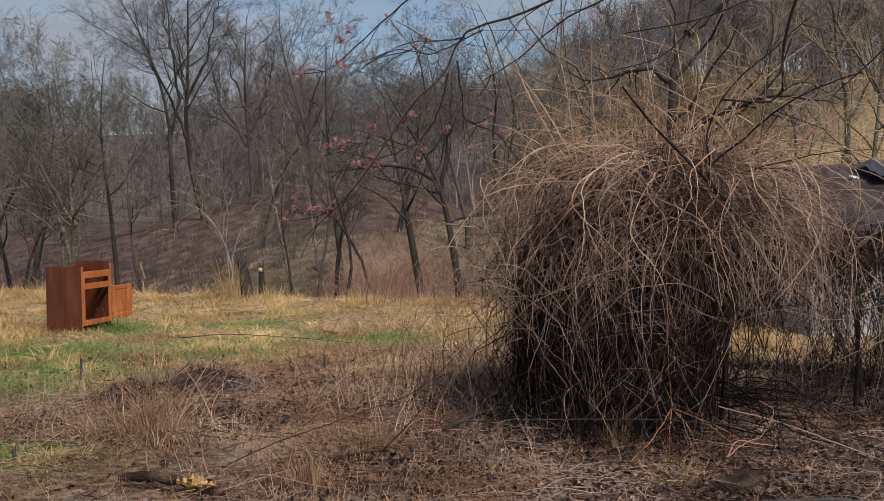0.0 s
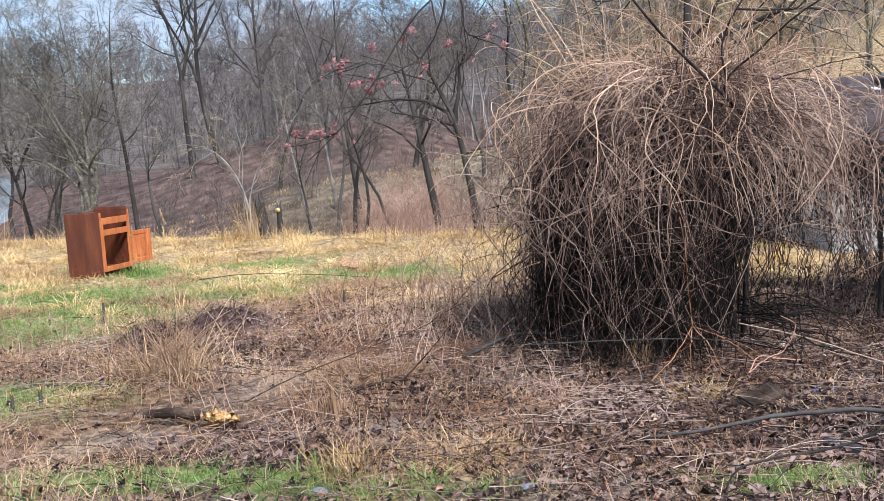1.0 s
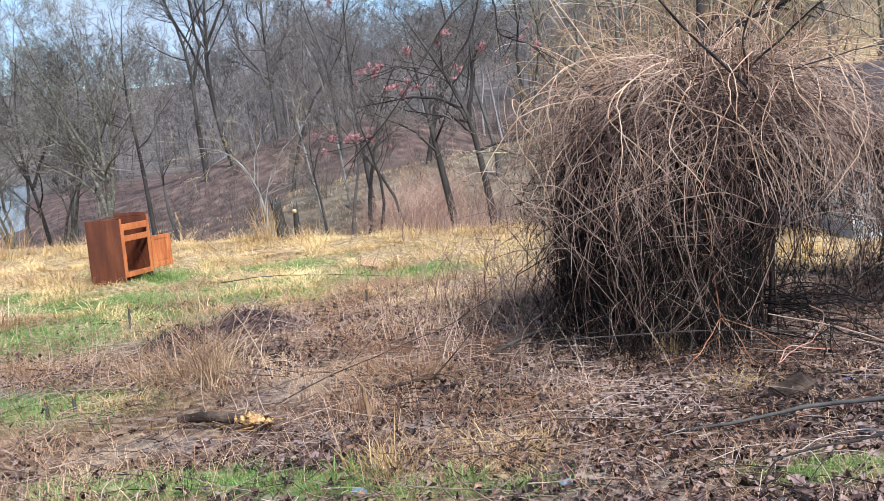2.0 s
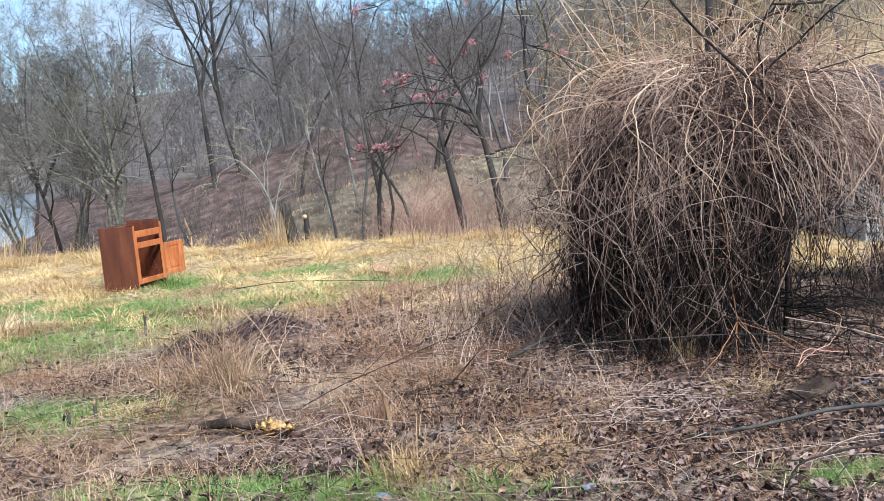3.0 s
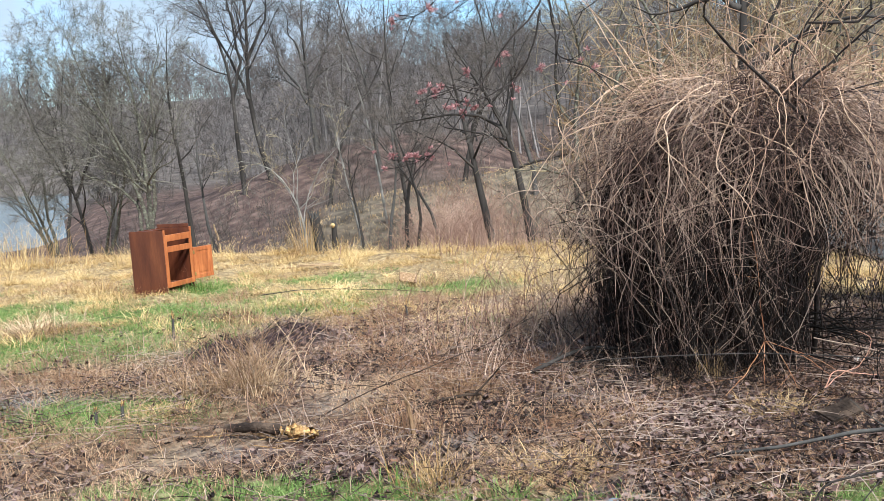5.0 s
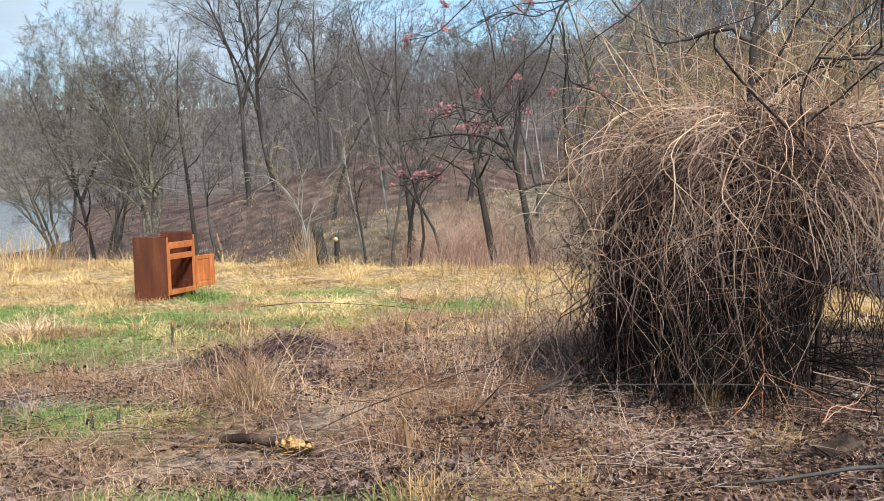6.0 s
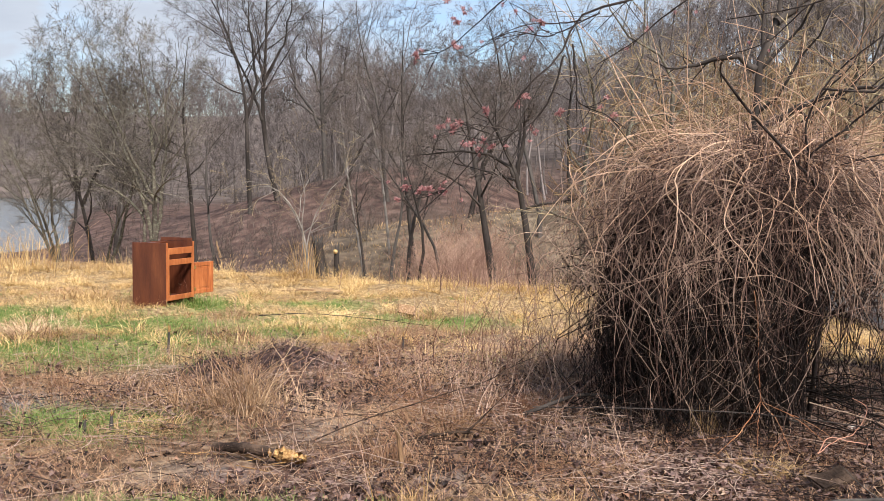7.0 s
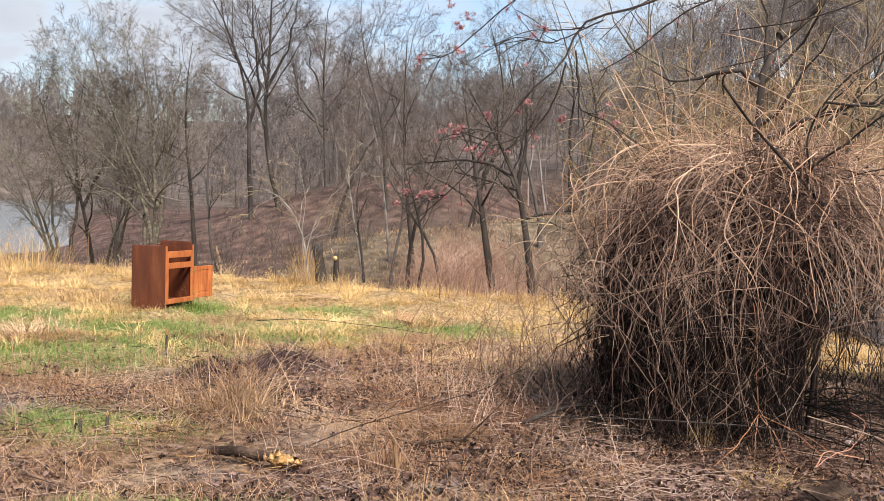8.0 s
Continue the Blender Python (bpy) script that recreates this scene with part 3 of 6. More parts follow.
def woodland_edge():
    # the broad many-stemmed tree behind the cabinet, grey-green with lichen
    y = 22.5
    tree("lichened_tree", "broad many-stemmed bare tree, lichen on its crooked limbs", 3, -8.7, y, 6.0, 0.2, BARK_LICHEN, TWIGS_LICHEN, WOODS, wiggle=0.13, up=0.06,
         lines=[([(-8.69, y, -1.5), (-8.62, y, 1.09), (-8.67, y, 2.60), (-8.85, y, 4.0), (-8.9, y, 4.5)], 0.17),
                ([(-8.72, y, -1.3), (-8.91, y, 0.81), (-9.46, y, 2.05), (-10.15, y, 3.28), (-10.91, y, 4.1)], 0.14),
                ([(-8.65, y, -1.3), (-8.41, y, 1.09), (-8.24, y, 2.88), (-7.94, y, 4.0), (-7.9, y, 4.4)], 0.13),
                ([(-8.83, y, -1.2), (-9.13, y, 0.53), (-9.98, y, 1.07), (-10.84, y, 1.20), (-11.42, y, 0.85)], 0.10),
                ([(-8.62, y, 0.6), (-9.1, y - 0.4, 2.0), (-9.6, y - 0.7, 3.6), (-9.9, y - 0.8, 4.6)], 0.09)],
         levels=((13, 0.30, 52, 0.42), (9, 0.2, 46, 0.48), (7, 0.15, 40, 0.56), (2, 0.1, 30, 0.95)))
    tree("lichened_tree", "bare many-stemmed tree leaning over the river bank", 5, -12.4, 25.0, 4.6, 0.13, BARK_LICHEN, TWIGS_LICHEN, WOODS,
         stems=4, spread=0.20, levels=((9, 0.28, 50, 0.46), (7, 0.2, 46, 0.50), (6, 0.15, 40, 0.56), (2, 0.1, 30, 0.95)), wiggle=0.12, up=0.10)
    tree("lichened_tree", "bare tree with a fan of ascending grey limbs", 6, -10.6, 24.0, 4.3, 0.14, BARK_LICHEN, TWIGS_LICHEN, WOODS,
         stems=2, spread=0.22, levels=((9, 0.34, 50, 0.46), (7, 0.2, 46, 0.50), (6, 0.15, 40, 0.56), (2, 0.1, 30, 0.95)), wiggle=0.12, up=0.10)
    y = 26.0
    tree("lichened_tree", "dark bare tree with wide crooked limbs on the river bank", 9, -12.3, y, 5.5, 0.16, BARK_DARK, TWIGS_LICHEN, WOODS, wiggle=0.12, up=0.10,
         lines=[([(-11.7, y, -2.4), (-12.0, y, -0.2), (-12.25, y, 1.2), (-12.2, y, 2.8), (-11.9, y, 4.4)], 0.15),
                ([(-12.1, y, 0.4), (-11.4, y, 1.8), (-10.9, y, 3.2), (-10.7, y, 4.7)], 0.10),
                ([(-12.2, y, 0.8), (-12.9, y, 2.2), (-13.3, y, 3.6), (-13.3, y, 4.6)], 0.09)],
         levels=((12, 0.25, 50, 0.44), (9, 0.2, 46, 0.48), (7, 0.15, 40, 0.56), (2, 0.1, 30, 0.95)))
    tree("oak_tree", "tall dark bare oak trunk with ascending limbs", 7, -8.16, 24.0, 6.2, 0.17, BARK_DARK, TWIGS, WOODS, levels=THIN,
         lines=[([(-8.14, 24, -1.4), (-8.25, 24, 1.07), (-8.36, 24, 2.54), (-8.26, 24, 4.13), (-8.15, 24, 4.8)], 0.14)])
    tree("ash_tree", "slender grey bare ash trunk", 8, -9.42, 30.0, 5.2, 0.13, BARK, TWIGS, WOODS, lean=(-0.02, 0), levels=THIN)
    # tall oaks on the mound
    y = 42.0
    tree("oak_tree", "tall bare oak with a wide forked crown, on the mound", 11, -10.3, y, 11.0, 0.4, BARK_DARK, TWIGS, WOODS, levels=FULL, wiggle=0.09, up=0.06,
         lines=[([(-10.2, y, -1.0), (-10.78, y, 1.56), (-11.02, y, 4.11), (-10.80, y, 6.63), (-10.69, y, 9.13), (-10.48, y, 11.6)], 0.29),
                ([(-11.0, y, 3.6), (-12.05, y, 6.13), (-13.20, y, 8.14), (-14.1, y, 9.2)], 0.14), ([(-10.9, y, 5.2), (-10.2, y, 6.6), (-9.6, y, 8.6), (-9.3, y, 10.4)], 0.13), ([(-10.95, y, 5.6), (-11.6, y, 7.6), (-11.9, y, 10.2)], 0.12)])
    y = 40.5
    tree("oak_tree", "tall bare forked oak on the mound", 13, -11.3, y, 9.0, 0.3, BARK_DARK, TWIGS, WOODS, levels=FULL, wiggle=0.09, up=0.06,
         lines=[([(-11.25, y, -1.6), (-11.35, y, 1.55), (-11.43, y, 4.74), (-11.99, y, 6.93), (-12.73, y, 8.6), (-13.6, y, 10.0)], 0.24), ([(-11.4, y, 3.4), (-10.9, y, 5.0), (-11.1, y, 7.4), (-11.3, y, 9.8)], 0.15)])
    y = 48.0
    tree("oak_tree", "bare oak with a rounded spreading crown", 17, -9.35, y, 9.5, 0.4, BARK, TWIGS, WOODS, levels=FULL, wiggle=0.09, up=0.06,
         lines=[([(-9.35, y, -0.6), (-9.41, y, 2.47), (-9.50, y, 4.50), (-9.5, y, 6.80), (-9.3, y, 9.8)], 0.32),
                ([(-9.45, y, 3.4), (-10.6, y, 5.2), (-11.3, y, 8.4)], 0.16), ([(-9.45, y, 3.8), (-8.6, y, 5.6), (-7.9, y, 8.6)], 0.16), ([(-9.45, y, 3.6), (-10.9, y, 4.7), (-12.2, y, 5.0)], 0.12), ([(-9.5, y, 5.0), (-10.2, y, 7.0), (-10.4, y, 9.2)], 0.13)])
    # crooked pale trunks and dark leaning trunks in the hollow
    tree("sycamore_tree", "crooked slender pale-barked sycamore", 19, -3.5, 28.0, 5.8, 0.15, BARK_PALE, TWIGS, WOODS, levels=THIN, wiggle=0.16,
         lines=[([(-3.45, 28, -1.9), (-3.80, 28, 1.58), (-4.06, 28, 3.01), (-4.40, 28, 3.92), (-4.7, 28, 4.8)], 0.10)])
    tree("sycamore_tree", "thin pale-barked sycamore with few limbs", 23, -4.05, 26.0, 4.8, 0.12, BARK_PALE, TWIGS, WOODS, levels=THIN, wiggle=0.16,
         lines=[([(-3.95, 26, -1.9), (-4.36, 26, 0.78), (-4.53, 26, 2.35), (-4.62, 26, 3.5)], 0.085)])
    tree("ash_tree", "straight dark bare ash in the hollow", 29, -2.6, 27.0, 6.8, 0.15, BARK_DARK, TWIGS, WOODS, levels=THIN,
         lines=[([(-2.62, 27, -2.0), (-2.83, 27, 0.28), (-2.96, 27, 1.91), (-2.98, 27, 3.20), (-2.91, 27, 5.4)], 0.16)])
    tree("cherry_tree", "dark leaning bare cherry with a forked top", 31, -0.3, 21.0, 4.6, 0.2, BARK_DARK, TWIGS, WOODS, levels=THIN, wiggle=0.13,
         lines=[([(-0.2, 21, -1.6), (-0.50, 21, 0.33), (-0.63, 21, 1.21), (-0.81, 21, 2.21), (-1.01, 21, 3.4)], 0.21),
                ([(-0.62, 21, 1.1), (-0.35, 21, 1.9), (-0.15, 21, 3.2)], 0.09)])
    tree("cherry_tree", "dark leaning bare cherry beside the thicket", 37, 0.55, 18.0, 4.2, 0.18, BARK_DARK, TWIGS, WOODS, levels=THIN, wiggle=0.13,
         lines=[([(0.58, 18, -1.3), (0.36, 18, 0.51), (0.18, 18, 1.37), (0.01, 18, 1.79), (-0.32, 18, 2.38), (-0.8, 18, 3.2)], 0.18),
                ([(0.21, 18, 1.26), (-0.20, 18, 1.63), (-1.06, 18, 1.73), (-2.15, 18, 1.66)], 0.075),
                ([(0.2, 18, 1.3), (0.4, 18, 2.2), (0.5, 18, 3.4)], 0.09)])
    for i, (x, y, h, g) in enumerate([(-2.9, 23.5, 4.8, 0.10), (-2.55, 24.2, 5.3, 0.13), (-2.2, 23.2, 4.6, 0.10), (-1.75, 24.5, 5.0, 0.10), (-3.4, 22.6, 3.6, 0.08),
                                      (-1.2, 31.0, 7.5, 0.15), (1.0, 28.0, 6.6, 0.15), (2.2, 32.0, 8.0, 0.16), (-6.4, 34.0, 7.4, 0.14), (-5.0, 39.0, 9.0, 0.18),
                                      (-16.0, 37.0, 8.0, 0.18), (-18.5, 38.5, 7.5, 0.18), (-14.0, 33.0, 6.0, 0.12)]):
        tree("woodland_tree", "slim bare woodland tree with dark bark", 100 + i, x, y, h, g, BARK_DARK if i % 3 else BARK, TWIGS, WOODS,
             lean=(-0.09 + 0.03 * (i % 3), 0.02), levels=THIN, wiggle=0.13, up=0.08)
    # the old trees behind the thicket, lit brown
    y = 15.0
    tree("walnut_tree", "old thick-limbed bare tree behind the thicket", 41, 3.75, y, 6.0, 0.3, BARK_DARK, TWIGS_PALE, WOODS, wiggle=0.16, up=0.05,
         lines=[([(3.7, y, -1.1), (3.79, y, 1.34), (3.89, y, 2.22), (3.91, y, 3.04), (4.17, y, 3.68), (4.23, y, 4.4), (4.0, y, 5.4)], 0.26),
                ([(3.88, y, 2.85), (3.51, y, 3.12), (3.1, y, 3.02), (2.70, y, 2.97), (2.2, y, 3.15)], 0.11),
                ([(4.15, y, 3.6), (4.7, y, 4.1), (5.3, y, 4.9)], 0.12),
                ([(3.86, y, 1.9), (4.6, y - 0.3, 2.4), (5.4, y - 0.6, 2.55), (6.2, y - 0.8, 2.5)], 0.13)],
         levels=((8, 0.25, 50, 0.40), (7, 0.2, 48, 0.46), (5, 0.15, 45, 0.48)))
    tree("walnut_tree", "bare tree with several yellowish leaning stems", 43, 2.2, 16.5, 5.6, 0.2, BARK_LICHEN, TWIGS_PALE, WOODS, wiggle=0.13, up=0.06,
         lines=[([(2.7, 16, -1.2), (2.74, 16, 1.79), (2.69, 16, 3.14), (1.84, 16, 3.78), (1.6, 16, 4.6)], 0.15),
                ([(1.5, 17, -1.3), (1.43, 17, 1.29), (1.60, 17, 2.59), (0.96, 17, 4.6)], 0.13),
                ([(2.0, 16.5, -1.2), (2.0, 16.5, 1.5), (2.3, 16.5, 3.5), (2.5, 16.5, 5.2)], 0.12)],
         levels=((10, 0.25, 50, 0.40), (7, 0.2, 48, 0.46), (5, 0.15, 45, 0.48)))
    for i, (x, y, h, g) in enumerate([(7.4, 19.5, 7.4, 0.20), (8.6, 21.0, 7.6, 0.16), (6.3, 24.0, 7.4, 0.16), (9.6, 18.0, 7.0, 0.20), (10.8, 23.0, 8.0, 0.18), (5.0, 21.0, 6.6, 0.14), (12.0, 27.0, 9.0, 0.22)]):
        tree("woodland_tree", "bare tree standing before the tan pasture", 140 + i, x, y, h, g, BARK if i % 2 else BARK_LICHEN, TWIGS_PALE, WOODS,
             lean=(-0.04, 0), levels=((12, 0.26, 42, 0.42), (9, 0.15, 42, 0.44), (6, 0.15, 42, 0.46)), wiggle=0.11, up=0.06)
    # the small arching tree in the hollow, its bent limb catching the sun
    y = 20.0
    tree("arching_tree", "small crooked tree with pale arching limbs", 47, -4.25, y, 2.2, 0.08, BARK_PALE, TWIGS_PALE, WOODS, wiggle=0.18, up=0.0,
         lines=[([(-4.25, y, -1.2), (-4.33, y, -0.2), (-4.47, y, 0.32), (-4.97, y, 0.99), (-5.59, y, 1.16), (-6.15, y, 0.97)], 0.065),
                ([(-4.25, y, -1.2), (-4.29, y, -0.23), (-4.04, y, 0.57), (-3.61, y, 1.12), (-3.12, y, 1.55)], 0.04),
                ([(-4.27, y, -1.2), (-4.4, y, 0.0), (-4.35, y, 1.0), (-4.5, y, 2.0)], 0.035)],
         levels=((8, 0.3, 50, 0.45), (5, 0.2, 45, 0.5), (3, 0.2, 45, 0.5)))


def far_woods():
    """The woods on the hillside: many bare trees grown from a few patterns, as one body."""
    rng = np.random.default_rng(71)

    def pattern(seed, levels, points, least):
        parts = grow(np.random.default_rng(seed), (0, 0, 0), 10.0, 0.15, lean=(rng.normal(-0.03, 0.05), 0), levels=levels, points=points, wiggle=0.13, least=least, up=0.10)
        return joined([tubes(P, R, 4 if k == 0 else 3) for k, (P, R) in enumerate(parts)])

    fine = [pattern(200 + i, ((13, 0.36, 52, 0.42), (8, 0.2, 44, 0.50), (4, 0.25, 40, 0.55)), (7, 4, 3, 2), 0.010) for i in range(6)]
    rough = [pattern(220 + i, ((14, 0.3, 46, 0.42), (8, 0.15, 44, 0.5), (3, 0.2, 42, 0.5)), (5, 3, 2, 2), 0.016) for i in range(6)]
    bushy = [pattern(240 + i, ((15, 0.06, 42, 0.36), (7, 0.1, 40, 0.52)), (4, 3, 2), 0.033) for i in range(5)]
    pieces = []

    def stand(patterns, x, y, s):
        v, q = patterns[rng.integers(len(patterns))]
        a = rng.uniform(0, 2 * np.pi)
        c, sn = np.cos(a), np.sin(a)
        w = np.stack([v[:, 0] * c - v[:, 1] * sn, v[:, 0] * sn + v[:, 1] * c, v[:, 2] * rng.uniform(0.9, 1.2)], -1) * s
        pieces.append((w + np.array([x, y, at_ground(x, y) - 0.1]), q))

    def fits(x, y):
        if x + 0.46 * y < -1 and 41 < y < 128:
            return False
        return not (7 < x - 0.05 * y and y < 44)

    made = 0
    while made < 150:
        y = rng.uniform(47, 78)
        x = rng.uniform(-0.2 * y, 0.5 * y)
        if fits(x, y):
            stand(fine, x, y, rng.uniform(0.6, 0.95))
            made += 1
    made = 0
    while made < 360:
        y = 72 + 95 * rng.uniform(0, 1) ** 1.2
        x = rng.uniform(-0.2 * y, 0.5 * y)
        if fits(x, y):
            stand(rough if y < 110 else bushy, x, y, rng.uniform(0.55, 0.85))
            made += 1
    # lower woods over the valley floor and the far bank
    made = 0
    while made < 120:
        y = rng.uniform(62, 125)
        x = rng.uniform(-0.46 * y, -0.16 * y)
        if fits(x, y):
            stand(bushy, x, y, rng.uniform(0.5, 0.85))
            made += 1
    # brushy trees along the brow to the right
    for k in range(90):
        y = rng.uniform(40, 64)
        stand(bushy, rng.uniform(0.20, 0.52) * y, y, rng.uniform(0.35, 0.8))
    for k in range(70):
        y = rng.uniform(30, 45)
        stand(bushy, rng.uniform(0.24, 0.52) * y, y, rng.uniform(0.12, 0.32))
    for k in range(420):
        y = rng.uniform(128, 300)
        stand(bushy, rng.uniform(-0.62, -0.10) * y, y, rng.uniform(0.7, 1.2))
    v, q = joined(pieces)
    tagged(part("far_woods", mesh_of("far_woods", v, q), FAR_BARK_HAZED), "leafless woods covering the hillside, haze in their grey-brown colour", "woods", kind="stuff")


def brushwood():
    """Thin leafless shrubs between the trees."""
    rng = np.random.default_rng(73)
    parts = grow(np.random.default_rng(300), (0, 0, 0), 1.8, 0.026, stems=6, spread=0.35, levels=((5, 0.2, 35, 0.5), (2, 0.2, 35, 0.5)), points=(4, 3, 2), wiggle=0.14, least=0.006)
    v0, q0 = joined([tubes(P, R, 3) for P, R in parts])
    pieces = []
    for k in range(190):
        y = rng.uniform(22, 64)
        x = rng.uniform(-0.5 * y, 0.42 * y)
        if x + 0.46 * y < 0:
            continue
        if y < 27 and -7 < x < -1.5:
            continue
        s = rng.uniform(0.45, 1.15)
        a = rng.uniform(0, 6.28)
        w = np.stack([v0[:, 0] * np.cos(a) - v0[:, 1] * np.sin(a), v0[:, 0] * np.sin(a) + v0[:, 1] * np.cos(a), v0[:, 2]], -1) * s
        pieces.append((w + np.array([x, y, at_ground(x, y) - 0.05]), q0))
    tawny = []
    for k in range(62):
        y = rng.uniform(16.5, 32)
        x = rng.uniform(0.12, 0.36) * y
        s = rng.uniform(1.0, 2.3)
        a = rng.uniform(0, 6.28)
        w = np.stack([v0[:, 0] * np.cos(a) - v0[:, 1] * np.sin(a), v0[:, 0] * np.sin(a) + v0[:, 1] * np.cos(a), v0[:, 2]], -1) * s
        tawny.append((w * np.array([1, 1, 1.15]) + np.array([x, y, at_ground(x, y) - 0.05]), q0))
    P, R = upright_stems(rng, 1500, -7.0, 36.0, 9.0, 12.0, 0.55, 0.007, 0.7)
    Q, S = forked(rng, P, R, 3, 0.5, 45)
    pieces += [tubes(P, R), tubes(Q, S)]
    v, q = joined(tawny)
    tagged(part("tawny_brush", mesh_of("tawny_brush", v, q), TWIGS_TAWNY), "tall golden-brown leafless brush behind the thicket", "brush", kind="stuff")
    v, q = joined(pieces)
    tagged(part("brushwood", mesh_of("brushwood", v, q), TWIGS), "tangled leafless brush between the tree trunks", "brush", kind="stuff")


woodland_edge()
far_woods()


# ---- the vine thicket ----
def drape(rng, n, centre, crown, reach, top, low, points=14, lift=0.25, curl=0.05, sector=None, open_side=0.0):
    """Canes that rise from a crown, arch outwards and hang down to the ground."""
    a = rng.uniform(0, 2 * np.pi, n) if sector is None else rng.uniform(sector[0], sector[1], n)
    u = np.linspace(0, 1, points)[None]
    r0 = crown * np.sqrt(rng.uniform(0, 1, n))[:, None]
    r1 = (reach * rng.uniform(0.55, 1.08, n))[:, None]
    z0 = (top * rng.uniform(0.78, 1.0, n))[:, None]
    z1 = rng.uniform(low[0], low[1], n)[:, None]
    z1 = z1 + open_side * np.clip(np.cos(a - 0.1), 0, 1)[:, None] * np.clip(1.0 - z1, 0, 1)
    rad = r0 + (r1 - r0) * np.sin(1.9 * u) / 0.946
    zed = z0 + (rng.uniform(0.2, 1, n)[:, None] * lift) * 6.7 * u * (1 - u) ** 2 - (z0 - z1) * u**1.9
    turn = a[:, None] + rng.normal(0, 0.35, n)[:, None] * u
    X = centre[0] + rad * np.cos(turn)
    Y = centre[1] + rad * np.sin(turn)
    k = rng.normal(0, 1, (n, 3, 3))
    for i in range(3):
        w = curl * np.sin((1.6 + 1.5 * i) * np.pi * u + 6 * k[:, i, 0:1]) / (1 + 0.8 * i)
        X = X + w * k[:, i, 1:2]
        Y = Y + w * k[:, i, 2:3]
        zed = zed + 0.6 * w * k[:, i, 0:1]
    P = np.stack([X, Y, zed], -1)
    P[:, :, 2] = np.maximum(P[:, :, 2], height(P[:, :, 0], P[:, :, 1]) + 0.01)
    return P


def arched(rng, P, z=0.30):
    """Leaves out most strands that would hang into the low slanting opening on the shed side."""
    slant = P[:, :, 0] / P[:, :, 1]
    low = ((slant > 0.315) & (slant < 0.405) & (P[:, :, 2] < z)).any(1)
    return P[~low | (rng.uniform(0, 1, len(P)) < 0.07)]


def thinned(rng, P, keep=0.35, z=0.25):
    """Leaves out most canes that reach down over the dark lower front."""
    return P[(P[:, -1, 2] > z) | (rng.uniform(0, 1, len(P)) < keep)]


def taper(rng, n, points, r):
    return r * rng.uniform(0.6, 1.35, n)[:, None] * np.linspace(1.1, 0.45, points)[None]


def roving(rng, n, centre, radius, points=14, step_len=0.09, turn=0.35, shell=(0.75, 1.05), flatness=0.2):
    """Canes that wander over the dome in all directions, kept near its shell."""
    a = rng.uniform(0, 2 * np.pi, n)
    e = np.arcsin(rng.uniform(0.05, 1.0, n))
    R = radius * rng.uniform(shell[0], shell[1], n)
    c = np.array(centre)
    P = np.zeros((n, points, 3))
    up = np.stack([np.cos(e) * np.cos(a), np.cos(e) * np.sin(a), np.sin(e)], -1)
    P[:, 0] = c + up * R[:, None] * np.array([1, 1, 1.0])
    D = unit(np.cross(up, rng.normal(0, 1, (n, 3))) + 0.3 * up)
    for i in range(1, points):
        q = P[:, i - 1] - c
        out = unit(q)
        off = (np.linalg.norm(q, axis=1) - R)[:, None] / radius
        D = unit(D + rng.normal(0, turn, (n, 3)) - 0.9 * off * out + np.array([0, 0, -flatness * 0.35]) + 0.08 * out * np.array([1, 1, 0]))
        P[:, i] = P[:, i - 1] + D * step_len
    P[:, :, 2] = np.maximum(P[:, :, 2], height(P[:, :, 0], P[:, :, 1]) + 0.02)
    return P


